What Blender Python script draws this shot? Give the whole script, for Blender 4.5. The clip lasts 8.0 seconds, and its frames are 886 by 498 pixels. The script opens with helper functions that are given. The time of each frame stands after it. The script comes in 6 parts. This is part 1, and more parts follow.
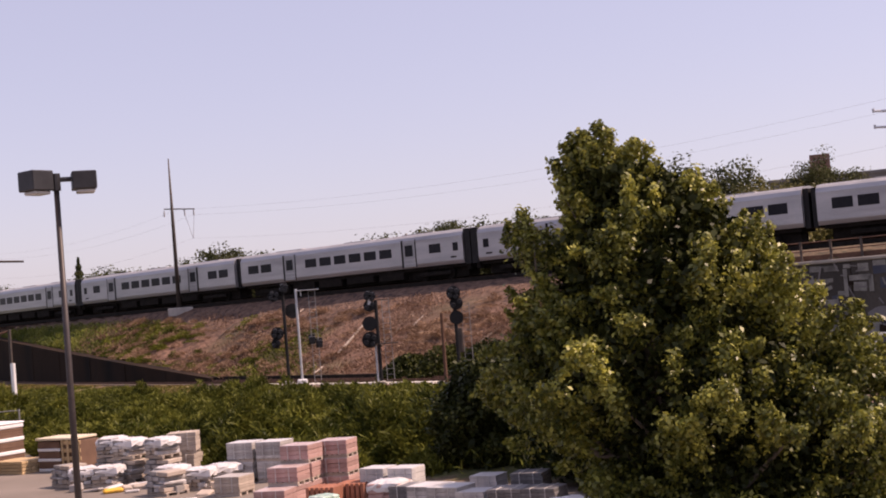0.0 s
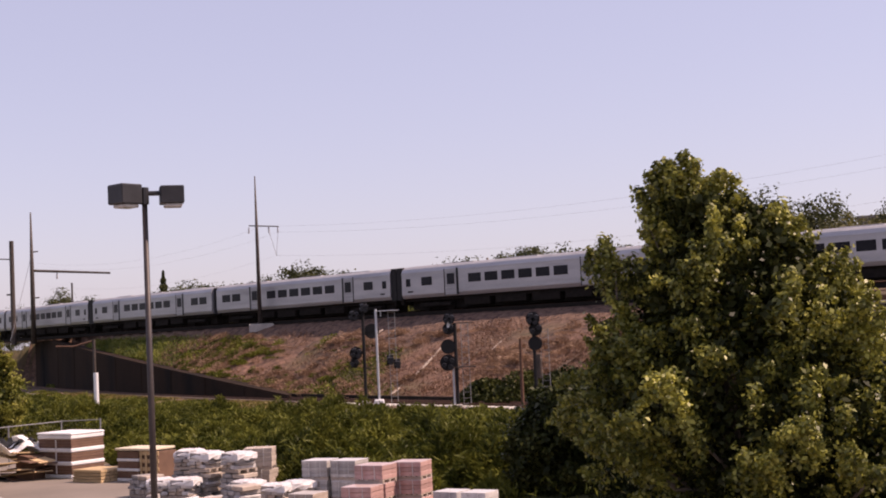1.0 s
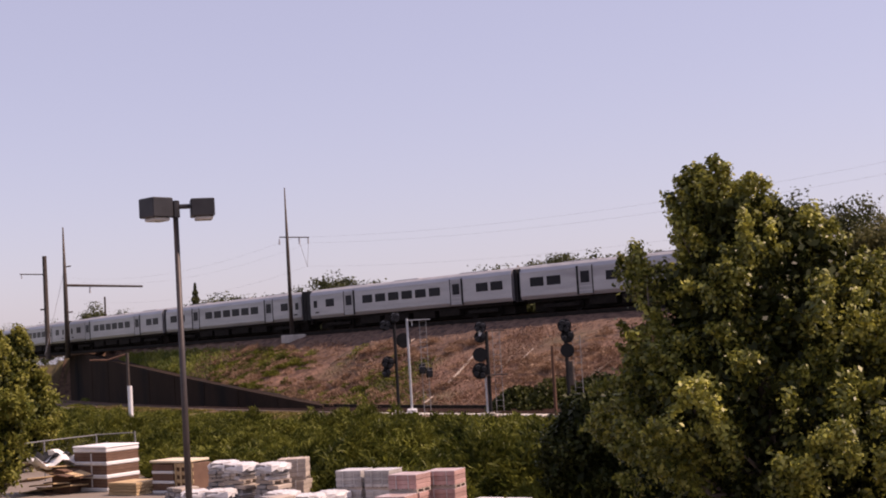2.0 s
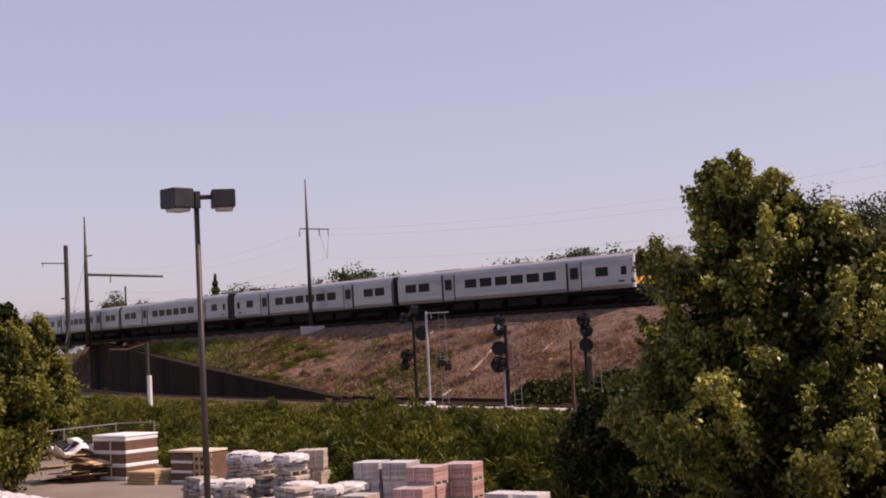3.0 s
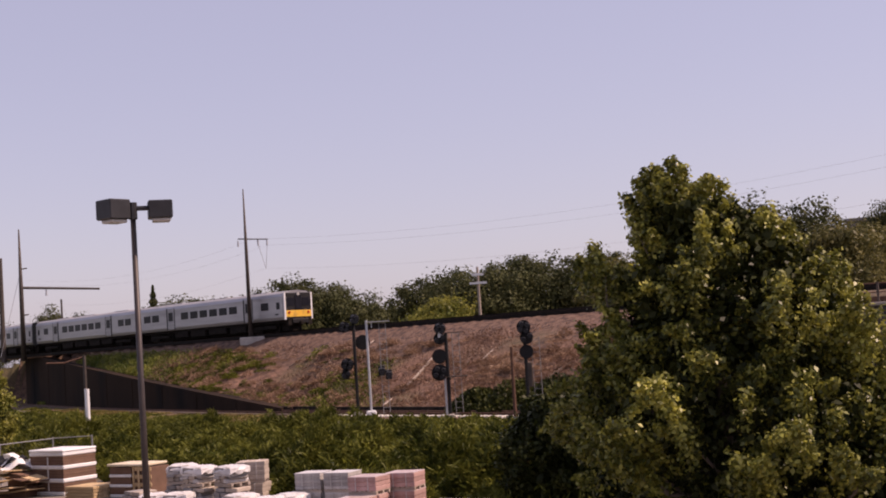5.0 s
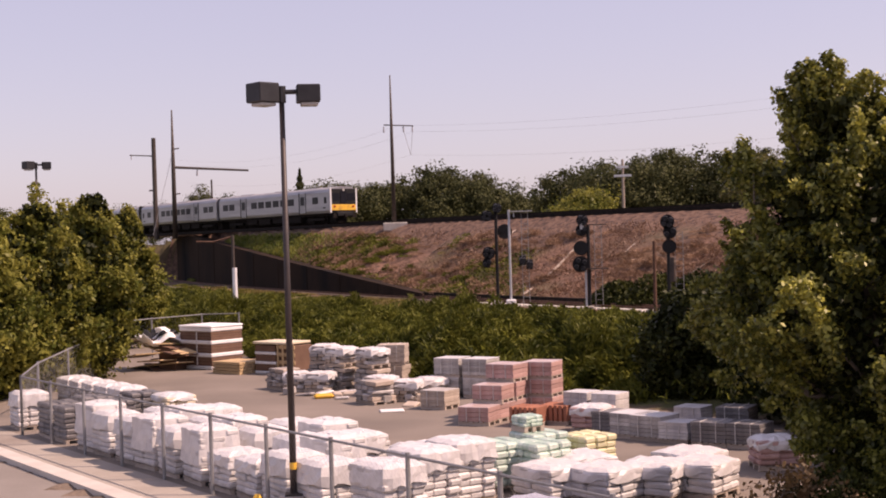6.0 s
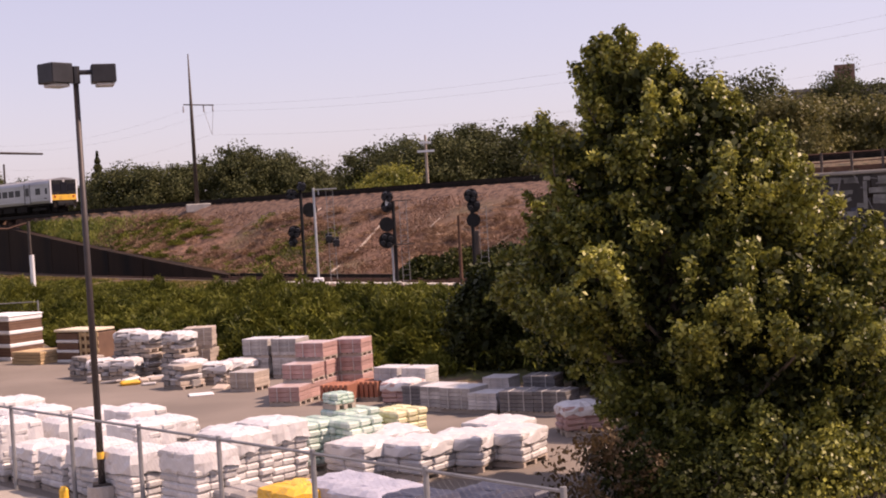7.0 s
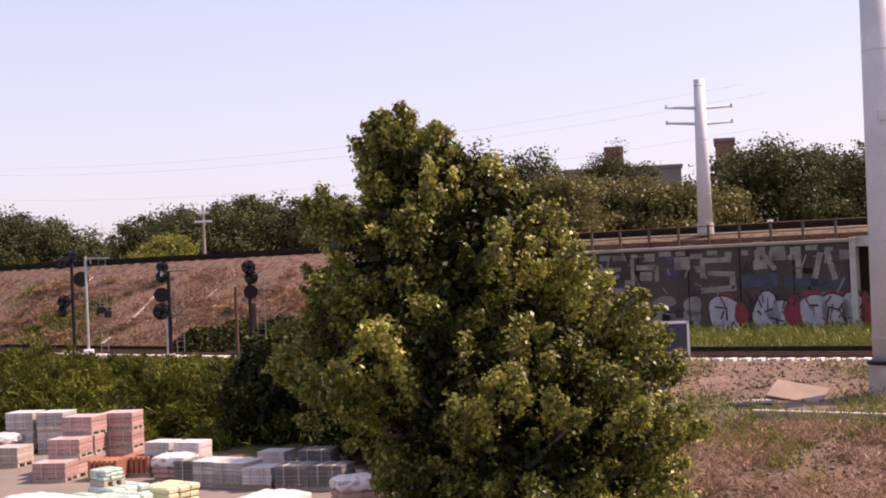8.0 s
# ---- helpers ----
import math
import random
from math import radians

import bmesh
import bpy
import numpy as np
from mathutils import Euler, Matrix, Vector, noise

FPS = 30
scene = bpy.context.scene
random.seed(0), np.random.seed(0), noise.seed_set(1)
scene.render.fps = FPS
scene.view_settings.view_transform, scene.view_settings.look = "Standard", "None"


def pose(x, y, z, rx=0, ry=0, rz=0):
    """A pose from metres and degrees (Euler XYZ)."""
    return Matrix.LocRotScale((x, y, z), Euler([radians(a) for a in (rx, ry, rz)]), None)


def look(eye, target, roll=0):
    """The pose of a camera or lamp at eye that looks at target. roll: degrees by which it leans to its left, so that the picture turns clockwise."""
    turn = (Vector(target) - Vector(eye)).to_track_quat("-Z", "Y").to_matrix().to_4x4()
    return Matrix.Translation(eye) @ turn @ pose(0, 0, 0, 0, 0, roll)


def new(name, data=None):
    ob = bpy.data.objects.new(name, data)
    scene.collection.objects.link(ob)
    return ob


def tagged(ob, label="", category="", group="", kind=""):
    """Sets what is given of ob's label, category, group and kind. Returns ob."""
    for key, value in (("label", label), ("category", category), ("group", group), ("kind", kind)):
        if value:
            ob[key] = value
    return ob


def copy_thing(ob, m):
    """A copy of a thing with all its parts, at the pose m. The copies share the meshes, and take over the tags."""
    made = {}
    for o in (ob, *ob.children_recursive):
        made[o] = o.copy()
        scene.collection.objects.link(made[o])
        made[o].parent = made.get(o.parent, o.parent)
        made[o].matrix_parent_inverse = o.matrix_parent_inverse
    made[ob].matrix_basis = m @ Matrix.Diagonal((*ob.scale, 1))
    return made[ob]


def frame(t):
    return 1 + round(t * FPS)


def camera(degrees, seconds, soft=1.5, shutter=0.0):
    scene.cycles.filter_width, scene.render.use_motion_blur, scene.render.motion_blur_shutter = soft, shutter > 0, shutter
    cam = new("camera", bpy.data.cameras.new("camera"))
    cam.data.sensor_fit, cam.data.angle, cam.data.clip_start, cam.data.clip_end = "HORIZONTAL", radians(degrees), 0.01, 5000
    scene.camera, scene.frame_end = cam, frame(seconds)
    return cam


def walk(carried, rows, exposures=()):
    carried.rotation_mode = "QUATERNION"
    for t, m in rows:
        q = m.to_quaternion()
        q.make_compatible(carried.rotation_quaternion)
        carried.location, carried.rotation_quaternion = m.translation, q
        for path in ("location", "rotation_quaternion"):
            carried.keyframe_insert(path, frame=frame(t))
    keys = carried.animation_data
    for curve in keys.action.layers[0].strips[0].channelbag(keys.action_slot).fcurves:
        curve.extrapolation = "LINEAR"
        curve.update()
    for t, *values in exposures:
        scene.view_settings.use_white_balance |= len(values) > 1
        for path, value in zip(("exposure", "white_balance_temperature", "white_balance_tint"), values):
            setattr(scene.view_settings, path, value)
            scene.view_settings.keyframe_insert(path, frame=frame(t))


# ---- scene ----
# The eye stands still, a hand-held camera that pans; heights above the yard.
EYE = (0.0, 0.0, 5.6)
cam = camera(35.62, 8.0, 1.9)
ROWS = [
    (0.0, 0.16, 2.33, 4.72), (0.2, 1.49, 2.49, 4.5), (0.5, 2.68, 3.34, 2.88), (1.0, 3.44, 3.54, 2.67), (1.5, 4.43, 4.02, 3.34),
    (3.0, 5.54, 3.72, 2.88), (3.5, 5.17, 3.43, 0.84), (3.8, 5.69, 2.37, 2.34), (4.0, 3.69, 4.64, 0.7),
    (4.2, 1.84, 5.49, 1.94), (5.3, 3.09, 1.35, 4.32), (5.5, 2.5, -0.34, 4.78), (5.8, 6.53, -0.13, 2.51), (6.0, 8.95, -0.38, 1.75),
    (6.3, 8.44, -0.29, 1.09), (6.5, 6.37, 0.25, 0.12), (6.8, 3.32, -1.81, 1.81), (7.0, 0.88, -1.68, 3.34), (7.2, -2.3, -0.68, 3.15),
    (7.5, -4.95, 0.79, 3.73), (7.8, -7.96, 0.66, 1.54), (8.0, -8.32, 0.88, 2.49),
]
walk(cam, [(t, pose(*EYE, 90 + pitch, roll, yaw)) for t, yaw, pitch, roll in ROWS], [(0.0, 0.4, 7350, 33), (1.5, 0.35, 7250, 33), (3.5, 0.1, 7250, 34), (4.2, 0.15, 7250, 34), (5.5, 0.2, 7500, 35), (6.0, 0.33, 7600, 36), (7.0, 0.45, 7500, 35), (8.0, 0.7, 7350, 33)])

# ---- light: hazy afternoon, sun high on the right ----
SUN_AZ, SUN_EL = 88.0, 50.0
world = bpy.data.worlds.new("sky")
scene.world = world
world.use_nodes = True
wn = world.node_tree
sky = wn.nodes.new("ShaderNodeTexSky")
sky.sky_type, sky.sun_disc = "NISHITA", False
sky.sun_elevation, sky.sun_rotation = radians(SUN_EL), radians(SUN_AZ)
sky.air_density, sky.dust_density, sky.ozone_density = 1.0, 1.2, 1.5
haze = wn.nodes.new("ShaderNodeMix")
haze.data_type = "RGBA"
haze.inputs["Factor"].default_value = 0.55
haze.inputs["B"].default_value = (3.35, 3.75, 4.85, 1)
wn.links.new(sky.outputs[0], haze.inputs["A"])
wn.links.new(haze.outputs["Result"], wn.nodes["Background"].inputs[0])
wn.nodes["Background"].inputs[1].default_value = 0.128
sun = new("sun", bpy.data.lights.new("sun", "SUN"))
sun.data.energy, sun.data.angle, sun.data.color = 4.3, radians(0.6), (1.0, 0.885, 0.73)
sun.matrix_world = look((0, 0, 60), (-math.sin(radians(SUN_AZ)), -math.cos(radians(SUN_AZ)), 60 - math.tan(radians(SUN_EL))))


# ---- materials ----
def mat(name, a, b, rough=0.8, metal=0.0, scale=3.0, fine=30.0, bump=0.1, spec=0.5, isle=0.0, obj=0.0, stain=None, stretch=(1, 1, 1)):
    """Two colours mixed by noise at two scales, fine relief; isle/obj: spread of brightness from piece to piece; stain: a third colour in patches."""
    m = bpy.data.materials.new(name)
    m.use_nodes = True
    nt = m.node_tree
    n, l = nt.nodes, nt.links
    bsdf = n["Principled BSDF"]
    tc, mp = n.new("ShaderNodeTexCoord"), n.new("ShaderNodeMapping")
    mp.inputs["Scale"].default_value = stretch
    l.new(tc.outputs["Object"], mp.inputs[0])
    big, small = n.new("ShaderNodeTexNoise"), n.new("ShaderNodeTexNoise")
    for tex, s, d in ((big, scale, 5.0), (small, fine, 3.0)):
        tex.inputs["Scale"].default_value, tex.inputs["Detail"].default_value = s, d
        l.new(mp.outputs[0], tex.inputs["Vector"])
    both = n.new("ShaderNodeMath")
    both.operation = "MULTIPLY_ADD"
    l.new(small.outputs[0], both.inputs[0])
    both.inputs[1].default_value = 0.5
    l.new(big.outputs[0], both.inputs[2])
    ramp = n.new("ShaderNodeMapRange")
    ramp.inputs["From Min"].default_value, ramp.inputs["From Max"].default_value = 0.5, 1.0
    l.new(both.outputs[0], ramp.inputs[0])
    mix = n.new("ShaderNodeMix")
    mix.data_type = "RGBA"
    l.new(ramp.outputs[0], mix.inputs["Factor"])
    mix.inputs["A"].default_value, mix.inputs["B"].default_value = (*a, 1), (*b, 1)
    colour = mix.outputs["Result"]
    if stain:
        spot, cut, third = n.new("ShaderNodeTexNoise"), n.new("ShaderNodeMapRange"), n.new("ShaderNodeMix")
        spot.inputs["Scale"].default_value, spot.inputs["Detail"].default_value = scale * 0.45, 6.0
        l.new(mp.outputs[0], spot.inputs["Vector"])
        cut.inputs["From Min"].default_value, cut.inputs["From Max"].default_value = 0.52, 0.68
        l.new(spot.outputs[0], cut.inputs[0])
        third.data_type = "RGBA"
        l.new(cut.outputs[0], third.inputs["Factor"])
        l.new(colour, third.inputs["A"])
        third.inputs["B"].default_value = (*stain, 1)
        colour = third.outputs["Result"]
    if isle or obj:
        info = n.new("ShaderNodeNewGeometry") if isle else n.new("ShaderNodeObjectInfo")
        hsv, span = n.new("ShaderNodeHueSaturation"), n.new("ShaderNodeMapRange")
        k = isle or obj
        l.new(info.outputs["Random Per Island" if isle else "Random"], span.inputs[0])
        span.inputs["To Min"].default_value, span.inputs["To Max"].default_value = 1 - k, 1 + k
        l.new(span.outputs[0], hsv.inputs["Value"])
        l.new(colour, hsv.inputs["Color"])
        colour = hsv.outputs[0]
    l.new(colour, bsdf.inputs["Base Color"])
    bsdf.inputs["Roughness"].default_value, bsdf.inputs["Metallic"].default_value = rough, metal
    bsdf.inputs["Specular IOR Level"].default_value = spec
    if bump:
        bp = n.new("ShaderNodeBump")
        bp.inputs["Strength"].default_value, bp.inputs["Distance"].default_value = bump, 0.05
        l.new(both.outputs[0], bp.inputs["Height"])
        l.new(bp.outputs[0], bsdf.inputs["Normal"])
    return m


def leaf_mat(name, a, b, through_light=0.35, rare=1.0, gloss=0.15, low=-0.25, high=0.6):
    """Leaves: colour from leaf to leaf, a waxy gloss, and light that passes through."""
    m = bpy.data.materials.new(name)
    m.use_nodes = True
    n, l = m.node_tree.nodes, m.node_tree.links
    bsdf, out = n["Principled BSDF"], n["Material Output"]
    geo, mix, big, add = n.new("ShaderNodeNewGeometry"), n.new("ShaderNodeMix"), n.new("ShaderNodeTexNoise"), n.new("ShaderNodeMath")
    tc = n.new("ShaderNodeTexCoord")
    l.new(tc.outputs["Object"], big.inputs["Vector"])
    big.inputs["Scale"].default_value, big.inputs["Detail"].default_value = 0.45, 4.0
    patch = n.new("ShaderNodeMapRange")
    patch.inputs["From Min"].default_value, patch.inputs["From Max"].default_value = 0.36, 0.64
    patch.inputs["To Min"].default_value, patch.inputs["To Max"].default_value = low, high
    l.new(big.outputs[0], patch.inputs[0])
    add.operation = "MULTIPLY_ADD"
    l.new(geo.outputs["Random Per Island"], add.inputs[0])
    add.inputs[1].default_value = 0.65
    l.new(patch.outputs[0], add.inputs[2])
    add.use_clamp = True
    mix.data_type = "RGBA"
    few = n.new("ShaderNodeMath")
    few.operation = "POWER"
    few.inputs[1].default_value = rare
    l.new(add.outputs[0], few.inputs[0])
    l.new(few.outputs[0], mix.inputs["Factor"])
    mix.inputs["A"].default_value, mix.inputs["B"].default_value = (*a, 1), (*b, 1)
    l.new(mix.outputs["Result"], bsdf.inputs["Base Color"])
    bsdf.inputs["Roughness"].default_value = 0.45
    bsdf.inputs["Specular IOR Level"].default_value = gloss
    tr, sh = n.new("ShaderNodeBsdfTranslucent"), n.new("ShaderNodeMixShader")
    l.new(mix.outputs["Result"], tr.inputs[0])
    sh.inputs[0].default_value = through_light
    l.new(bsdf.outputs[0], sh.inputs[1])
    l.new(tr.outputs[0], sh.inputs[2])
    l.new(sh.outputs[0], out.inputs[0])
    return m


STEEL = mat("stainless_steel", (0.34, 0.34, 0.355), (0.46, 0.45, 0.46), 0.42, 0.55, 0.8, 14, 0.03, stretch=(0.3, 1, 2), stain=(0.28, 0.27, 0.28))
# darker than the body: the door recess's shade is put into this steel
DOORSTEEL = mat("recess_dark_steel", (0.27, 0.27, 0.28), (0.36, 0.355, 0.36), 0.45, 0.5, 0.8, 14, 0.03)
ROOF = mat("car_roof", (0.27, 0.27, 0.28), (0.38, 0.37, 0.38), 0.55, 0.3, 1.2, 12, 0.05)
DARKGLASS = mat("dark_window", (0.006, 0.006, 0.01), (0.014, 0.014, 0.02), 0.35, 0, 0.5, 4, 0, 0.18)
BLACK = mat("black_paint", (0.007, 0.007, 0.008), (0.018, 0.017, 0.018), 0.6, 0, 3, 30, 0.1, 0.25)
UNDER = mat("underbody_grime", (0.008, 0.007, 0.006), (0.024, 0.019, 0.016), 0.9, 0, 3, 25, 0.3, 0.15)
YELLOW = mat("yellow_paint", (0.75, 0.4, 0.03), (0.85, 0.5, 0.06), 0.5, 0, 3, 20, 0.05, stain=(0.55, 0.3, 0.05))
WHITEP = mat("white_paint", (0.7, 0.7, 0.7), (0.82, 0.81, 0.8), 0.5, 0, 3, 25, 0.05)
REDLAMP = mat("red_lens", (0.35, 0.02, 0.02), (0.5, 0.04, 0.03), 0.2)
RUST = mat("rusty_steel", (0.09, 0.045, 0.03), (0.16, 0.085, 0.055), 0.85, 0.2, 4, 40, 0.2)
POLE = mat("weathered_steel_pole", (0.045, 0.038, 0.035), (0.1, 0.075, 0.06), 0.7, 0.3, 3, 25, 0.1)
BRONZE = mat("bronze_pole_paint", (0.03, 0.023, 0.022), (0.06, 0.046, 0.042), 0.5, 0.2, 2, 20, 0.05)
HEAD = mat("lamp_housing", (0.014, 0.014, 0.017), (0.03, 0.03, 0.034), 0.5, 0.2, 3, 20, 0.04)
LENS = mat("lamp_lens", (0.35, 0.34, 0.33), (0.5, 0.48, 0.45), 0.2, 0, 4, 20, 0.02)
GALV = mat("galvanised_steel", (0.42, 0.43, 0.45), (0.56, 0.57, 0.58), 0.5, 0.35, 2, 25, 0.05)
FENCEM = mat("dull_fence_steel", (0.2, 0.2, 0.205), (0.3, 0.3, 0.3), 0.6, 0.3, 3, 25, 0.05)
MONO = mat("grey_monopole_paint", (0.5, 0.51, 0.53), (0.62, 0.63, 0.65), 0.55, 0.1, 0.6, 10, 0.03, stain=(0.44, 0.44, 0.46))
CONC = mat("concrete", (0.36, 0.33, 0.3), (0.52, 0.48, 0.44), 0.9, 0, 1.5, 25, 0.15, stain=(0.28, 0.25, 0.22))
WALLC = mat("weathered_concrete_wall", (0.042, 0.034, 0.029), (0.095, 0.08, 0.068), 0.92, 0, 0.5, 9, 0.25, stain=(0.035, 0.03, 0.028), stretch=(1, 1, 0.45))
# near-black: shade on the wing wall and underpass is put into this colour
DARKWALL = mat("dark_wall_and_shade", (0.02, 0.0125, 0.0085), (0.036, 0.0225, 0.0155), 0.95, 0, 0.4, 8, 0.25, 0.1, stain=(0.01, 0.009, 0.009), stretch=(1, 1, 0.45))
ASPHALT = mat("yard_asphalt", (0.17, 0.14, 0.115), (0.235, 0.195, 0.165), 0.93, 0, 0.3, 18, 0.12, stain=(0.14, 0.115, 0.096))
ROAD = mat("road_asphalt", (0.19, 0.165, 0.145), (0.25, 0.22, 0.195), 0.92, 0, 0.4, 20, 0.1)
PAVE = mat("pavement_concrete", (0.3, 0.26, 0.22), (0.38, 0.335, 0.29), 0.92, 0, 0.6, 20, 0.1, stain=(0.24, 0.2, 0.17))
KERB = mat("kerb_concrete", (0.45, 0.41, 0.37), (0.56, 0.52, 0.47), 0.9, 0, 1, 25, 0.1)
TIE = mat("concrete_tie", (0.5, 0.46, 0.41), (0.66, 0.62, 0.56), 0.9, 0, 2, 20, 0.15, obj=0.18)
OLDTIE = mat("old_timber_tie", (0.06, 0.045, 0.035), (0.12, 0.09, 0.07), 0.95, 0, 2, 20, 0.2)
WOOD = mat("raw_timber", (0.4, 0.27, 0.14), (0.58, 0.42, 0.24), 0.8, 0, 2, 14, 0.15, obj=0.2, stretch=(1, 6, 6))
BOARD = mat("plywood", (0.22, 0.16, 0.12), (0.31, 0.235, 0.18), 0.85, 0, 1.2, 12, 0.1)
GREYWOOD = mat("bleached_timber", (0.32, 0.26, 0.215), (0.46, 0.385, 0.325), 0.9, 0, 2, 14, 0.15, obj=0.25)
BROWNBOARD = mat("brown_board", (0.12, 0.065, 0.042), (0.18, 0.1, 0.065), 0.8, 0, 2, 25, 0.1)
WRAP = mat("white_bags_in_film", (0.48, 0.455, 0.44), (0.66, 0.635, 0.62), 0.4, 0, 3, 9, 0.35, obj=0.18, stain=(0.38, 0.365, 0.38))
FILM = mat("clear_film_cover", (0.54, 0.52, 0.515), (0.71, 0.69, 0.685), 0.35, 0, 2.5, 9, 0.3, stain=(0.48, 0.465, 0.47))
GREENWRAP = mat("green_printed_bags", (0.22, 0.4, 0.31), (0.62, 0.68, 0.62), 0.45, 0, 4, 12, 0.4, obj=0.12)
YELLOWWRAP = mat("yellow_printed_bags", (0.55, 0.5, 0.2), (0.72, 0.68, 0.5), 0.45, 0, 4, 12, 0.4, obj=0.12)
BLUEWRAP = mat("blue_grey_film", (0.3, 0.3, 0.37), (0.52, 0.52, 0.58), 0.35, 0, 1.5, 9, 0.35)
NAVY = mat("navy_tarpaulin", (0.025, 0.028, 0.05), (0.06, 0.062, 0.09), 0.45, 0, 1.5, 9, 0.35)
DARKWRAP = mat("dark_wrap_and_tree_shade", (0.09, 0.085, 0.09), (0.2, 0.19, 0.19), 0.5, 0, 3, 12, 0.35, obj=0.2)
CREAM = mat("cream_bags", (0.6, 0.5, 0.34), (0.74, 0.66, 0.5), 0.6, 0, 3, 12, 0.35)
PINK = mat("red_paver_blocks", (0.36, 0.2, 0.18), (0.5, 0.33, 0.3), 0.6, 0, 4, 30, 0.2, obj=0.15)
ORANGE = mat("orange_clay_blocks", (0.27, 0.1, 0.06), (0.38, 0.155, 0.095), 0.85, 0, 4, 30, 0.2, obj=0.15)
GREYBLOCK = mat("grey_paver_blocks", (0.24, 0.22, 0.21), (0.38, 0.35, 0.33), 0.85, 0, 4, 30, 0.2, obj=0.25)
PALEBLOCK = mat("pale_grey_blocks", (0.3, 0.275, 0.26), (0.5, 0.47, 0.45), 0.7, 0, 4, 30, 0.2, obj=0.3)
TANBLOCK = mat("tan_paver_blocks", (0.36, 0.29, 0.24), (0.5, 0.42, 0.35), 0.85, 0, 4, 30, 0.2, obj=0.15)
PINKFILM = mat("film_over_red_blocks", (0.46, 0.33, 0.31), (0.62, 0.5, 0.48), 0.35, 0, 2.5, 9, 0.3)
STONEFILM = mat("film_over_tan_blocks", (0.42, 0.37, 0.33), (0.58, 0.53, 0.48), 0.35, 0, 2.5, 9, 0.3)
STRAP = mat("pale_strapping", (0.5, 0.48, 0.46), (0.62, 0.6, 0.58), 0.5)
BARK = mat("bark", (0.09, 0.07, 0.055), (0.2, 0.165, 0.135), 0.95, 0, 2, 20, 0.4, stretch=(3, 3, 0.6))
BRICKB = mat("brown_brick_building", (0.16, 0.085, 0.065), (0.22, 0.125, 0.1), 0.9, 0, 0.2, 4, 0.05)
GREYB = mat("grey_building", (0.15, 0.135, 0.135), (0.21, 0.19, 0.185), 0.9, 0, 0.2, 4, 0.05)
SPRAYW = mat("pale_spray_paint", (0.15, 0.14, 0.125), (0.3, 0.28, 0.255), 0.85, 0, 1.6, 9, 0.05, stain=(0.08, 0.072, 0.066))
SPRAYB = mat("bluish_white_spray_paint", (0.29, 0.29, 0.31), (0.42, 0.42, 0.44), 0.8, 0, 1.5, 9, 0.05)
SPRAYR = mat("red_spray_paint", (0.17, 0.025, 0.034), (0.25, 0.045, 0.05), 0.8, 0, 1.5, 9, 0.05)
SPRAYK = mat("black_spray_paint", (0.02, 0.02, 0.024), (0.045, 0.04, 0.045), 0.8, 0, 1.5, 9, 0.05)
SIGNBLUE = mat("dark_blue_sign_back", (0.03, 0.035, 0.06), (0.06, 0.065, 0.095), 0.6, 0, 1.5, 9, 0.05)
SPRAYBLUE = mat("blue_spray_paint", (0.035, 0.04, 0.065), (0.07, 0.075, 0.1), 0.8, 0, 1.5, 9, 0.05)
WIRE = mat("wire", (0.3, 0.3, 0.32), (0.4, 0.4, 0.42), 0.6)
LEAF = leaf_mat("tree_leaves", (0.04, 0.056, 0.011), (0.43, 0.41, 0.075), 0.24, 1.7, 0.4, 0.02, 0.42)
# for shrubs and trees standing in shade: the shade is in the leaf colour
LEAF_SHADE = leaf_mat("shade_painted_leaves", (0.016, 0.023, 0.005), (0.07, 0.075, 0.017), 0.08, 1.4, 0.12)
# filler leaves for crowns: the inner shade is put into their colour
INNER_SHADE = leaf_mat("inner_foliage", (0.012, 0.017, 0.004), (0.04, 0.045, 0.012), 0.0, 1.2, 0.1)
LEAF_L = leaf_mat("light_tree_leaves", (0.09, 0.11, 0.02), (0.3, 0.28, 0.06), 0.4)
LEAF_FAR = leaf_mat("wood_leaves", (0.048, 0.056, 0.023), (0.1, 0.103, 0.044), 0.22, 1.0, 0.05)
LEAF_FARW = leaf_mat("yellowing_wood_leaves", (0.085, 0.085, 0.03), (0.17, 0.15, 0.05), 0.32)
STRAW = leaf_mat("straw_grass", (0.12, 0.085, 0.03), (0.27, 0.2, 0.07), 0.25)
SOFTGRASS = leaf_mat("soft_bank_grass", (0.05, 0.075, 0.01), (0.22, 0.22, 0.032), 0.3)
WEED = leaf_mat("weed_leaves", (0.04, 0.05, 0.01), (0.175, 0.178, 0.034), 0.26, 1.1, 0.08)
GRASS = leaf_mat("grass_blades", (0.075, 0.1, 0.02), (0.22, 0.225, 0.05), 0.3)
DRY = leaf_mat("dry_brush", (0.13, 0.072, 0.048), (0.29, 0.175, 0.12), 0.15)
DRYGRASS = leaf_mat("dry_grass", (0.17, 0.098, 0.062), (0.38, 0.25, 0.165), 0.2)
REDLEAF = leaf_mat("reddish_leaves", (0.07, 0.05, 0.025), (0.2, 0.13, 0.07), 0.3)


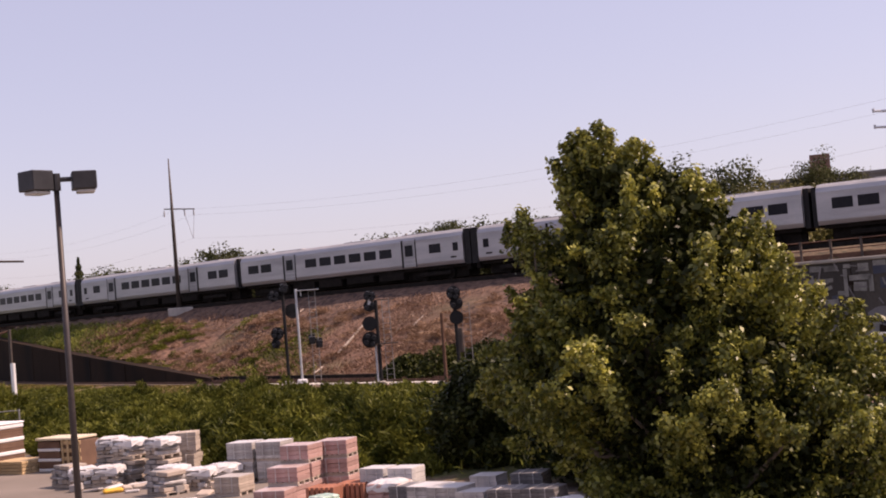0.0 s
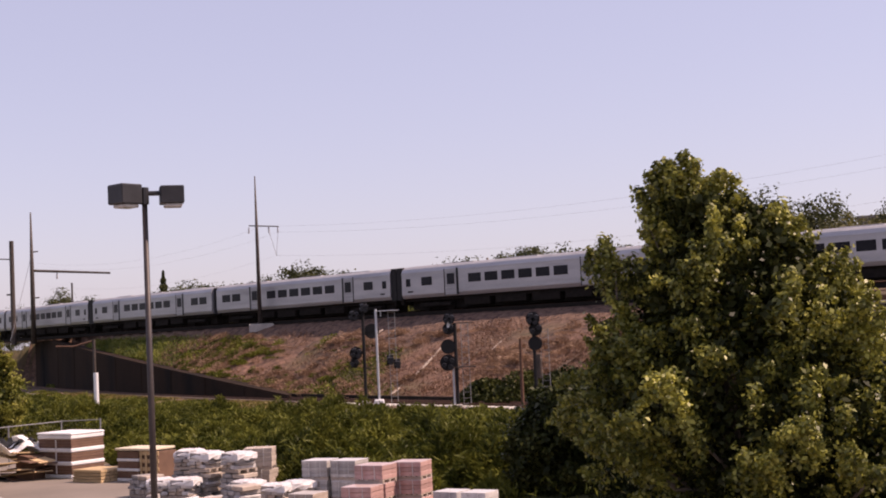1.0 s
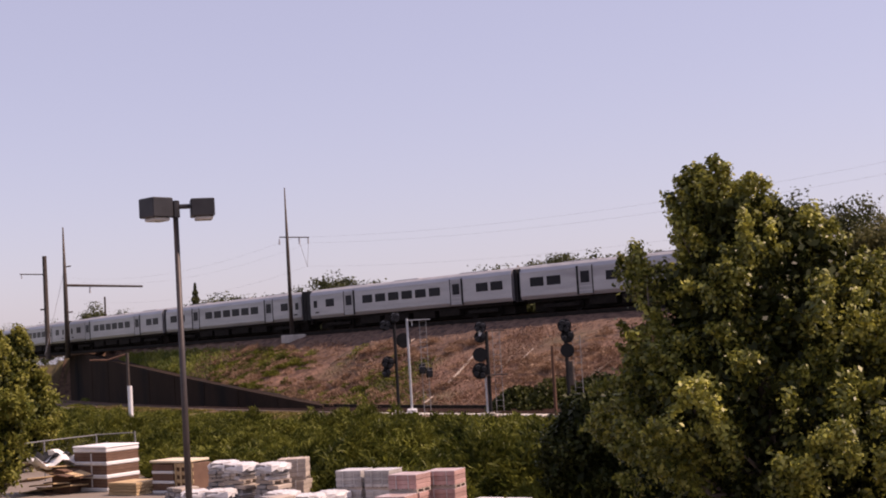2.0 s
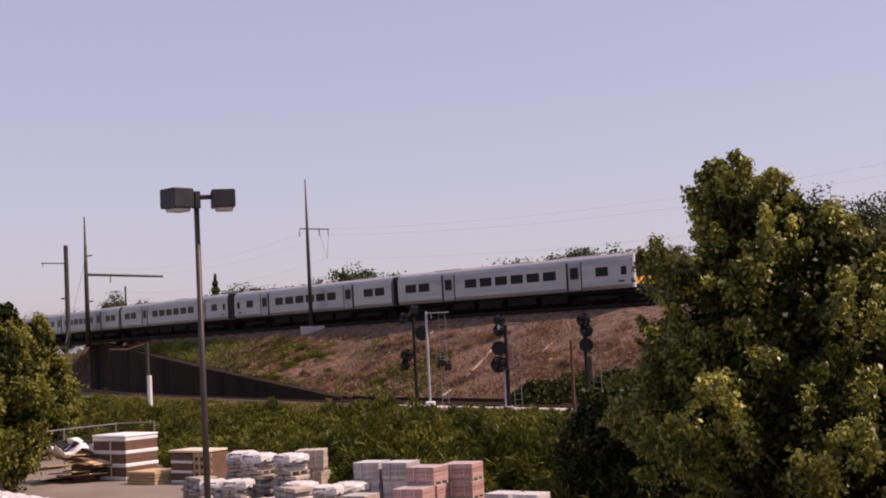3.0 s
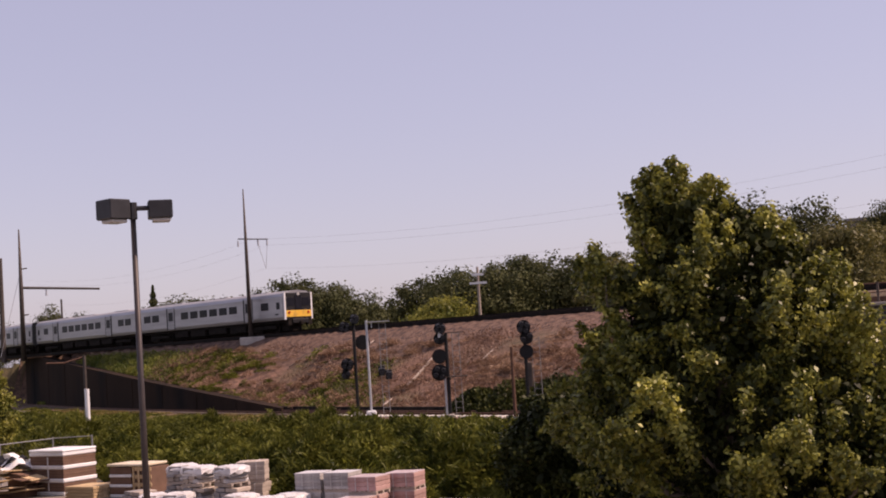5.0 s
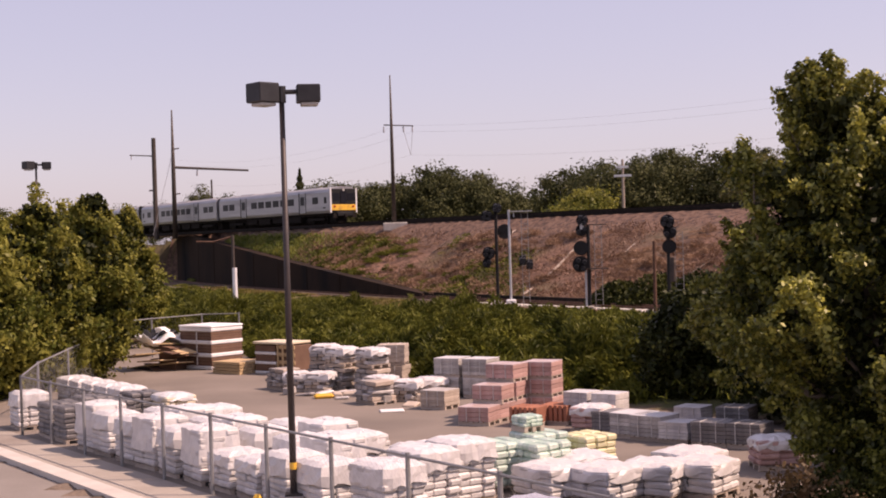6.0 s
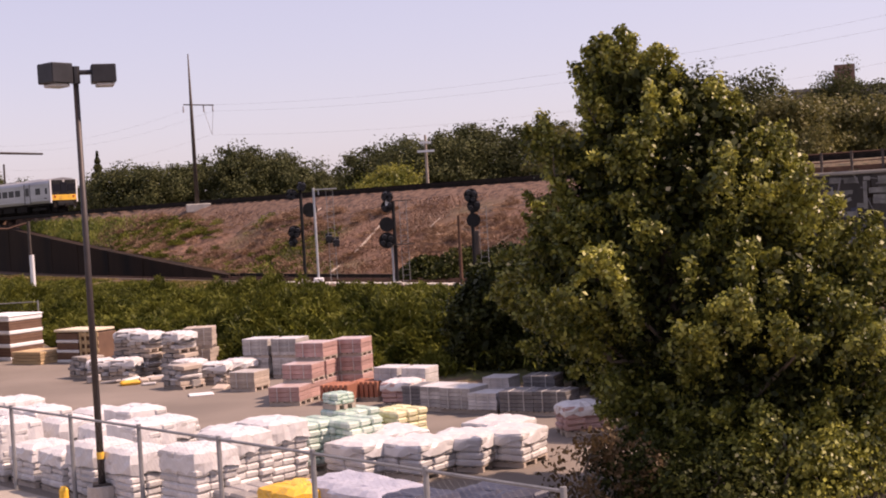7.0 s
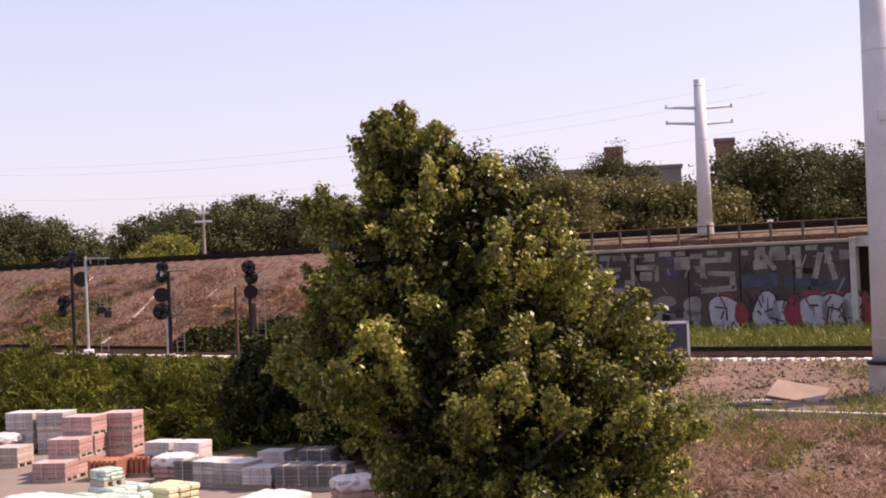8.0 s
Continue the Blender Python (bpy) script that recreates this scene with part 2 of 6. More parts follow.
def ground_mat():
    """Soil, ballast, weeds and bare dirt, blended by the zones that the ground carries."""
    m = bpy.data.materials.new("ground")
    m.use_nodes = True
    n, l = m.node_tree.nodes, m.node_tree.links
    bsdf = n["Principled BSDF"]
    at, tc, sep = n.new("ShaderNodeAttribute"), n.new("ShaderNodeTexCoord"), n.new("ShaderNodeSeparateColor")
    at.attribute_name = "zone"
    l.new(at.outputs["Color"], sep.inputs[0])

    def tex(scale, detail=6.0):
        t = n.new("ShaderNodeTexNoise")
        t.inputs["Scale"].default_value, t.inputs["Detail"].default_value = scale, detail
        l.new(tc.outputs["Object"], t.inputs["Vector"])
        return t.outputs[0]

    def blend(f, a, b):
        x = n.new("ShaderNodeMix")
        x.data_type = "RGBA"
        l.new(f, x.inputs["Factor"])
        for key, v in (("A", a), ("B", b)):
            if isinstance(v, tuple):
                x.inputs[key].default_value = (*v, 1)
            else:
                l.new(v, x.inputs[key])
        return x.outputs["Result"]

    def cut(v, lo, hi):
        r = n.new("ShaderNodeMapRange")
        r.inputs["From Min"].default_value, r.inputs["From Max"].default_value = lo, hi
        l.new(v, r.inputs[0])
        return r.outputs[0]

    coarse, mid, fine, grain = tex(0.12), tex(0.9), tex(6.0), tex(2.2, 9.0)
    grit = cut(fine, 0.35, 0.65)
    soil = blend(cut(grain, 0.38, 0.62), (0.1, 0.052, 0.033), (0.235, 0.125, 0.08))
    soil = blend(cut(coarse, 0.5, 0.65), soil, (0.11, 0.066, 0.04))
    stone = blend(grit, (0.075, 0.039, 0.025), (0.155, 0.086, 0.056))
    stone = blend(cut(grain, 0.5, 0.62), stone, (0.17, 0.1, 0.07))
    stone = blend(cut(grain, 0.46, 0.38), stone, (0.04, 0.021, 0.017))
    green = blend(cut(mid, 0.35, 0.65), (0.03, 0.042, 0.01), (0.12, 0.115, 0.035))
    dirt = blend(cut(mid, 0.3, 0.7), (0.09, 0.065, 0.045), (0.225, 0.167, 0.122))
    dirt = blend(cut(fine, 0.55, 0.75), dirt, (0.16, 0.11, 0.08))
    c = blend(sep.outputs[0], soil, stone)
    c = blend(sep.outputs[1], c, green)
    c = blend(sep.outputs[2], c, dirt)
    l.new(c, bsdf.inputs["Base Color"])
    bsdf.inputs["Roughness"].default_value = 0.95
    bp = n.new("ShaderNodeBump")
    bp.inputs["Strength"].default_value, bp.inputs["Distance"].default_value = 0.6, 0.15
    l.new(fine, bp.inputs["Height"])
    l.new(bp.outputs[0], bsdf.inputs["Normal"])
    return m


GROUND = ground_mat()


# ---- building helpers ----
class Shape:
    """Gathers boxes, tubes and sheets into one mesh."""

    def __init__(self):
        self.v, self.f = [], []

    def add(self, verts, faces, m=None):
        k = len(self.v)
        self.v += [tuple(m @ Vector(p)) if m else tuple(p) for p in verts]
        self.f += [tuple(i + k for i in q) for q in faces]
        return self

    def box(self, x, y, z, sx, sy, sz, m=None, c=0.0):
        """A box centred at x, y with its foot at z; c: chamfer."""
        if not c:
            vs = [(x + a * sx / 2, y + b * sy / 2, z + d * sz) for d in (0, 1) for a, b in ((-1, -1), (1, -1), (1, 1), (-1, 1))]
            return self.add(vs, [(3, 2, 1, 0), (4, 5, 6, 7), (0, 1, 5, 4), (1, 2, 6, 5), (2, 3, 7, 6), (3, 0, 4, 7)], m)
        rings = []
        for d, inset in ((0, c), (c, 0), (sz - c, 0), (sz, c)):
            a, b = sx / 2 - inset, sy / 2 - inset
            e = max(c - inset, c * 0.4)
            rings += [(x + p, y + q, z + d) for p, q in ((-a + e, -b), (a - e, -b), (a, -b + e), (a, b - e), (a - e, b), (-a + e, b), (-a, b - e), (-a, -b + e))]
        fs = [tuple(range(7, -1, -1)), tuple(range(24, 32))]
        for r in range(3):
            fs += [(r * 8 + i, r * 8 + (i + 1) % 8, r * 8 + 8 + (i + 1) % 8, r * 8 + 8 + i) for i in range(8)]
        return self.add(rings, fs, m)

    def tube(self, path, radii, sides=10, m=None, caps=True):
        """A round bar along the points of path."""
        pts = [Vector(p) for p in path]
        if not isinstance(radii, (list, tuple)):
            radii = [radii] * len(pts)
        vs, side = [], None
        for i, p in enumerate(pts):
            d = (pts[min(i + 1, len(pts) - 1)] - pts[max(i - 1, 0)]).normalized()
            if side is None:
                side = d.orthogonal().normalized()
            side = (side - d * side.dot(d)).normalized()
            up = d.cross(side)
            vs += [p + (side * math.cos(6.28319 * k / sides) + up * math.sin(6.28319 * k / sides)) * radii[i] for k in range(sides)]
        fs = [(r * sides + k, r * sides + (k + 1) % sides, r * sides + sides + (k + 1) % sides, r * sides + sides + k) for r in range(len(pts) - 1) for k in range(sides)]
        if caps:
            fs += [tuple(range(sides - 1, -1, -1)), tuple(range((len(pts) - 1) * sides, len(pts) * sides))]
        return self.add(vs, fs, m)

    def ribbon(self, path, profile, close=True):
        """Sweeps a profile of (across, up) along a level path."""
        pts = [Vector(p) for p in path]
        vs, k = [], len(profile)
        for i, p in enumerate(pts):
            d = pts[min(i + 1, len(pts) - 1)] - pts[max(i - 1, 0)]
            s = Vector((d.y, -d.x, 0)).normalized()
            vs += [p + s * a + Vector((0, 0, b)) for a, b in profile]
        w = k if close else k - 1
        fs = [(r * k + j, r * k + (j + 1) % k, r * k + k + (j + 1) % k, r * k + k + j) for r in range(len(pts) - 1) for j in range(w)]
        if close:
            fs += [tuple(range(k)), tuple(range(len(pts) * k - 1, (len(pts) - 1) * k - 1, -1))]
        return self.add(vs, fs)

    def mesh(self, name, material, smooth=False):
        me = bpy.data.meshes.new(name)
        me.from_pydata(self.v, [], self.f)
        if smooth:
            me.polygons.foreach_set("use_smooth", [True] * len(me.polygons))
        me.materials.append(material)
        me.update()
        return me


def part(name, shape, material, parent=None, label="", at=None, smooth=False):
    ob = new(name, shape if isinstance(shape, bpy.types.Mesh) else shape.mesh(name, material, smooth))
    if parent is not None:
        ob.parent = parent
    if at is not None:
        ob.matrix_basis = at
    return tagged(ob, label)


def thing(name, label, category, at=None, group="", kind=""):
    ob = new(name)
    ob.empty_display_size = 0.3
    if at is not None:
        ob.matrix_basis = at
    return tagged(ob, label, category, group, kind)


def arrays_mesh(name, verts, quads, material):
    """A mesh from numpy arrays of corners and four-sided faces."""
    me = bpy.data.meshes.new(name)
    me.vertices.add(len(verts))
    me.vertices.foreach_set("co", np.asarray(verts, np.float32).ravel())
    nq = len(quads)
    me.loops.add(nq * 4)
    me.loops.foreach_set("vertex_index", np.asarray(quads, np.int32).ravel())
    me.polygons.add(nq)
    me.polygons.foreach_set("loop_start", np.arange(0, nq * 4, 4, dtype=np.int32))
    me.materials.append(material)
    me.update(calc_edges=True)
    return me


def leaves_mesh(name, centres, size, material, seed=0, upright=0.0, slim=0.6, face=None):
    """Small folded leaves at the given places. upright: how far they stand up like blades; face: the way that they tend to face."""
    rng = np.random.default_rng(seed)
    n = len(centres)
    d = rng.normal(size=(n, 3))
    d[:, 2] = d[:, 2] * (1 - upright) + upright * (1.2 + rng.random(n))
    d /= np.linalg.norm(d, axis=1)[:, None]
    e = np.cross(d, rng.normal(size=(n, 3)))
    e /= np.linalg.norm(e, axis=1)[:, None] + 1e-9
    nrm = np.cross(d, e)
    if face is not None:
        nrm = face + rng.normal(size=(n, 3)) * 0.55
        nrm /= np.linalg.norm(nrm, axis=1)[:, None] + 1e-9
        d = np.cross(nrm, rng.normal(size=(n, 3)))
        d /= np.linalg.norm(d, axis=1)[:, None] + 1e-9
        e = np.cross(nrm, d)
    s = (size * (0.6 + 0.8 * rng.random(n)))[:, None]
    base, tip = centres - d * s * 0.5, centres + d * s * 0.5
    a = centres + e * s * 0.5 * slim + nrm * s * 0.12
    b = centres - e * s * 0.5 * slim + nrm * s * 0.12
    v = np.stack([base, a, tip, b], 1).reshape(-1, 3)
    q = np.arange(n * 4).reshape(-1, 4)
    return arrays_mesh(name, v, q, material)


# ---- the lie of the land ----
U, N, POST0 = (0.688, -0.725), (0.725, 0.688), (-8.27, 27.9)   # along and across the yard's front fence


def yard(u, n):
    return POST0[0] + u * U[0] + n * N[0], POST0[1] + u * U[1] + n * N[1]


def lower_y(x):
    """The lower track's near side."""
    c = min(max(x, -90), 45)
    return 73 - 1.14 * c + 0.006 * c * c + (x - c) * (-1.14 + 0.012 * c)


def upper_y(x):
    """The middle of the upper, nearer track."""
    c = min(max(x, -150), 90)
    return 105 - 0.82 * c + 0.003 * c * c + (x - c) * (-0.82 + 0.006 * c)


RAIL_Z, LOW_Z = 7.5, 1.55
WALL_X0, WALL_X1 = 11.5, 31.45


def wall_y(x):
    return 76.5 - 0.74 * (x - 20)


def edge_y(x):
    """The far edge of the paved yard."""
    return float(np.interp(x, [-80, -27, -15, -8, -3, 2, 6, 9, 12, 16, 20, 40], [130, 74, 61, 52, 47, 42, 37.5, 30, 26, 23, 20, 5]))


def step(a, b, v):
    v = min(max((v - a) / (b - a), 0), 1)
    return v * v * (3 - 2 * v)


def lump(x, y, s):
    return noise.noise((x * s, y * s, 3.7))


def ground_z(x, y):
    """Height and zones (ballast, green, dirt) of the ground."""
    yl, yu, ye = lower_y(x), upper_y(x), edge_y(x)
    rough = 0.25 * lump(x, y, 0.25) + 0.1 * lump(x, y, 0.9)
    if y < ye:
        n_off = (x - POST0[0]) * N[0] + (y - POST0[1]) * N[1]
        return (-0.03 if n_off > -1.9 else -0.2), 0, 0, 1
    if y < yl - 1.2:
        f = (y - ye) / max(yl - 1.2 - ye, 0.5)
        right = step(7, 13, x)
        rough += 0.45 * math.exp(-((x - 18.4) ** 2 + (y - 44.6) ** 2) / 2.2)
        bank = step(0, 0.32, f) * 0.85 + 0.7 * step(0.6, 1, f)
        soft = f ** 0.8 * LOW_Z
        z = soft * (1 - right) + bank * right - 0.06 * right + rough * step(0, 0.15, f) * (1 - step(0.85, 1, f)) * 0.8
        return z, 0.5 * step(0.86, 1, f), (1 - right) * (1 - step(0.86, 0.97, f)), right * (0.35 + 0.65 * step(0.3, 0.5, f) * (1 - 0.75 * step(0.58, 0.68, f)))
    toe = yl + (4.2 if x > -16 else 5.2 if x > -21 else 6.5)
    if y < toe:
        return LOW_Z - 0.12, 0.75, 0, 0.3
    if x > WALL_X0:
        wy = wall_y(x)
        if y < wy + 1.7:
            return LOW_Z - 0.12 + 0.1 * lump(x, y, 0.5), 0, 0.8, 0.2
        f = step(wy, wy + 6, y)
        if y < yu - 2:
            return 6.2 + 0.9 * f, 1, 0.3, 0
    ret = step(-14, -19, x) * 0.8
    top = yu - 2.6
    if y < top:
        f = (y - toe) / max(top - toe, 0.5)
        left = step(-17, -24, x)
        z = LOW_Z + (RAIL_Z - 0.35 - LOW_Z) * float(np.interp(f, [0, 0.25, 1], [0, 0.12, 1])) + rough * 0.9 * min(f * 6, (1 - f) * 6, 1)
        if left:
            k = min(max((-x - 17) / 38, 0), 1)
            lift = LOW_Z + 0.1 + 5.2 * k
            z = max(z, (lift + (RAIL_Z - 0.35 - lift) * f) * left + z * (1 - left))
        yg = step(-24, -34, x) * step(0.1, 0.35, f) * 0.6
        patch = step(0.05, 0.3, lump(x, y, 0.13)) * step(0.95, 0.5, f) * 0.55
        return z, step(0.5, 0.66, f + 0.25 * lump(x, y, 0.08)) * step(-30, -12, x) + 0.95 * step(0.8, 0.87, f), max(yg, patch) * (1 - step(0.78, 0.86, f)), 0
    if y < yu + 9.5:
        return RAIL_Z - 0.32, 1, 0, 0
    return RAIL_Z - 0.32 - 1.0 * step(yu + 9.5, yu + 14, y) + 0.3 * rough, 0, 0.7, 0


def build_ground():
    far = [200, 260, 340, 480, 700, 1100, 1800, 3000]
    xs = [-v for v in far[::-1]] + list(np.arange(-150, -72, 3.0)) + list(np.arange(-72, 45, 0.8)) + list(np.arange(45, 150, 3.0)) + far
    ys = [-3000, -1200, -500, -200, -80, -30, 0, 8] + list(np.arange(14, 130, 0.8)) + list(np.arange(130, 240, 2.0)) + [250, 280, 330, 420, 600, 1000, 1800, 3000]
    verts, zones = [], []
    for y in ys:
        for x in xs:
            z, a, b, c = ground_z(x, y)
            verts.append((x, y, z))
            zones.append((a, b, c, 1))
    w = len(xs)
    quads = [(j * w + i, j * w + i + 1, j * w + w + i + 1, j * w + w + i) for j in range(len(ys) - 1) for i in range(w - 1)]
    me = arrays_mesh("ground", verts, quads, GROUND)
    att = me.color_attributes.new("zone", "FLOAT_COLOR", "POINT")
    att.data.foreach_set("color", np.asarray(zones, np.float32).ravel())
    me.polygons.foreach_set("use_smooth", [True] * len(me.polygons))
    return tagged(new("ground", me), "brown railway embankment, weedy banks and bare dirt", "ground", kind="structure")


build_ground()


def strip(name, u0, u1, n0, n1, z, thick, material, label):
    s = Shape()
    a, b, c, d = yard(u0, n0), yard(u1, n0), yard(u1, n1), yard(u0, n1)
    vs = [(*p, z - thick) for p in (a, b, c, d)] + [(*p, z) for p in (a, b, c, d)]
    s.add(vs, [(3, 2, 1, 0), (4, 5, 6, 7), (0, 1, 5, 4), (1, 2, 6, 5), (2, 3, 7, 6), (3, 0, 4, 7)])
    return tagged(part(name, s, material), label, name.replace("_", " "), kind="structure")


# paved yard: a sheet up to the weedy bank
ys_sheet = Shape()
cols = np.arange(-40, 17, 1.0)
for x0, x1 in zip(cols[:-1], cols[1:]):
    front = [max(POST0[1] + (x - POST0[0] + 0.2) * U[1] / U[0], 4) for x in (x0, x1)]
    ys_sheet.add([(x0, front[0], 0), (x1, front[1], 0), (x1, edge_y(x1) + 0.5 * lump(x1, 1, 0.7), 0), (x0, edge_y(x0) + 0.5 * lump(x0, 1, 0.7), 0)], [(0, 1, 2, 3)])
tagged(part("yard_pavement", ys_sheet, ASPHALT), "sun-bleached brown-grey asphalt of a storage yard", "pavement", kind="structure")
strip("pavement", -40, 30, -1.35, -0.02, 0.01, 0.2, PAVE, "tan concrete pavement along the yard fence")
strip("kerb", -40, 30, -1.85, -1.354, 0.03, 0.3, KERB, "pale concrete kerb beside the road")
strip("road", -60, 40, -12, -1.854, -0.12, 0.05, ROAD, "faded asphalt road below the kerb")

# ---- retaining walls ----
def build_graffiti_wall():
    w = thing("wall_graffiti", "stained grey concrete retaining wall covered in graffiti", "wall", kind="structure")
    d = Vector((1, -0.74, 0)).normalized()
    o = Vector((20, wall_y(20), 0))
    m = Matrix(((d.x, -d.y, 0, o.x), (d.y, d.x, 0, o.y), (0, 0, 1, 0), (0, 0, 0, 1)))
    x0, x1 = (WALL_X0 - 20) / d.x, (WALL_X1 - 20) / d.x
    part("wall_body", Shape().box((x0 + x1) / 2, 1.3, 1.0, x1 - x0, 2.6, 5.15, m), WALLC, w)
    part("coping", Shape().box((x0 + x1) / 2, 1.26, 6.15, x1 - x0 + 0.1, 2.75, 0.2, m, 0.04), PAVE, w, "stained concrete coping")
    for k in range(9):
        part("joint_rib", Shape().box(x0 + 1.5 + k * 2.9, -0.012, 1.2, 0.05, 0.03, 4.94, m), DARKWALL, w)
    part("end_pillar", Shape().box(x1 + 0.15, 0.1, 1.0, 0.32, 1.0, 5.4, m, 0.03), CONC, w, "pale concrete pillar at the wall's end")

    def bar(x, z, sx, sz, mt, lean=0.0, y=-0.02):
        part("paint_patch", Shape().box(0, 0, -sz / 2, sx, 0.02, sz, m @ pose(x, y, z, 0, lean, 0)), mt, w)

    def blob(x, z, rx, rz, mt, y, n=18, wob=0.12):
        s = Shape()
        ring = [(x + rx * (1 + wob * math.sin(3 * a + x)) * math.cos(a), z + rz * (1 + wob * math.cos(2 * a + x)) * math.sin(a)) for a in (6.28319 * i / n for i in range(n))]
        vs = [(p, y, q) for p, q in ring] + [(p, y + 0.02, q) for p, q in ring]
        s.add(vs, [tuple(range(n))] + [(i, i + n, (i + 1) % n + n, (i + 1) % n) for i in range(n)], m)
        part("paint_patch", s, mt, w)

    # pale roller letters along the top
    for x, z, sx, sz, lean in ((0.7, 5.2, 1.6, 0.22, 0), (0.6, 4.55, 1.7, 0.2, -20), (0.7, 4.0, 1.9, 0.3, 0), (2.2, 5.0, 0.22, 1.5, 0), (3.0, 5.25, 1.2, 0.3, 0), (3.6, 4.9, 0.25, 0.9, 0),
                               (5.1, 5.4, 0.9, 0.7, 0), (7.0, 5.5, 1.7, 0.3, 0), (6.25, 5.0, 0.3, 0.9, 0), (7.3, 4.75, 1.5, 0.28, 4), (7.9, 4.3, 0.3, 0.8, 0), (7.1, 3.9, 2.0, 0.32, -3),
                               (9.3, 5.5, 0.3, 0.9, 0), (9.9, 5.35, 0.28, 1.2, -35), (10.4, 5.6, 0.9, 0.5, 0), (11.5, 5.2, 0.3, 1.7, 0), (12.5, 5.0, 0.3, 1.4, 14), (13.2, 5.0, 0.3, 1.6, -14), (14.0, 5.5, 0.7, 0.5, 0)):
        bar(x, z, sx, sz, SPRAYW, lean)
    for x, z, sx, sz in ((9.4, 4.3, 2.0, 0.7), (11.6, 4.2, 1.8, 0.6), (13.2, 4.0, 2.2, 0.5)):
        bar(x, z, sx, sz, SPRAYBLUE, 0, -0.012)
    for x, z, rx, rz in ((2.4, 3.2, 0.5, 0.45), (4.0, 3.3, 0.7, 0.3), (1.4, 2.7, 0.6, 0.35), (5.6, 3.0, 0.5, 0.6), (3.2, 2.4, 1.3, 0.4), (5.2, 2.3, 0.9, 0.5)):
        blob(x, z, rx, rz, SPRAYW if rx != 0.7 else GREYB, -0.014)
    # fat outlined shapes along the foot
    for x, rx, rz, red in ((7.4, 0.95, 1.0, 0), (8.3, 0.4, 0.6, 1), (9.7, 0.75, 1.05, 0), (10.4, 0.7, 0.6, 0), (11.1, 0.45, 0.95, 1), (12.2, 0.75, 1.0, 0), (13.3, 0.75, 1.0, 0), (14.3, 0.7, 0.95, 0), (14.9, 0.3, 0.9, 1)):
        blob(x, 2.55, rx + 0.09, rz + 0.09, SPRAYK, -0.018 - 0.004 * red)
        blob(x, 2.55, rx, rz, SPRAYR if red else SPRAYB, -0.028 - 0.004 * red)
    for x, z, sx, sz, lean in ((7.2, 2.9, 0.7, 0.08, 10), (7.5, 2.5, 0.08, 0.6, 0), (9.8, 2.7, 0.5, 0.08, -20), (10.2, 2.2, 0.9, 0.08, 15), (12.2, 2.9, 0.5, 0.12, 0), (12.9, 2.3, 0.08, 1.1, 12), (13.8, 2.3, 0.08, 1.1, -12), (13.3, 2.7, 0.6, 0.08, 20), (14.3, 2.2, 0.7, 0.08, 0)):
        bar(x, z, sx, sz, SPRAYK, lean, -0.046)
    # faded tags and roller patches over the whole face
    rs = random.Random(19)
    for k in range(150):
        x, z = rs.uniform(x0 + 0.3, x1 - 0.4), rs.uniform(1.7, 5.95)
        low = z < 3.4
        if low and x > 6.4:
            continue
        mt = rs.choice((SPRAYW, SPRAYK, SPRAYK, SPRAYBLUE, GREYB, SPRAYW))
        if rs.random() < 0.4:
            bar(x, z, rs.uniform(0.25, 0.9), rs.uniform(0.2, 0.6), rs.choice((SPRAYK, DARKWALL, SPRAYBLUE, DARKWALL, SPRAYW)), rs.uniform(-6, 6), -0.006 - 0.00004 * k)
        elif rs.random() < 0.5:
            bar(x, z, rs.uniform(0.05, 0.11), rs.uniform(0.3, 0.9), mt, rs.uniform(-35, 35), -0.031 - 0.0001 * k)
        else:
            bar(x, z, rs.uniform(0.3, 0.8), rs.uniform(0.05, 0.1), mt, rs.uniform(-25, 25), -0.031 - 0.0001 * k)
    for k in range(26):
        x = x0 + 1.2 + k * 0.9
        bar(x, rs.uniform(5.75, 6.0), rs.uniform(0.3, 0.8), rs.uniform(0.2, 0.45), SPRAYW, 0, -0.022)
    # red crowns and black strokes round the fat shapes
    for k in range(34):
        x = rs.uniform(6.6, 15.1)
        bar(x, rs.uniform(1.9, 3.4), rs.uniform(0.05, 0.09), rs.uniform(0.25, 0.7), SPRAYK if k % 3 else SPRAYR, rs.uniform(-50, 50), -0.05 - 0.0002 * k)
    for x in (7.4, 12.2, 13.3, 14.3):
        blob(x, 3.45, 0.5, 0.28, SPRAYR, -0.0165)
    # the bridge opening beyond the wall's end, its inner shade put into dark walls
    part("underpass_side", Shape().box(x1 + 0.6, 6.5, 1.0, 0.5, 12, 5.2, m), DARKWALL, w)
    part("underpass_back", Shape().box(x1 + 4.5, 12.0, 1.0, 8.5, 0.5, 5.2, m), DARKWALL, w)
    part("bridge_deck", Shape().box(x1 + 7.0, 6.0, 5.9, 13.5, 12.5, 0.55, m), CONC, w, "concrete bridge deck")
    return m, x0, x1


WALL_M, WALL_A, WALL_B = build_graffiti_wall()


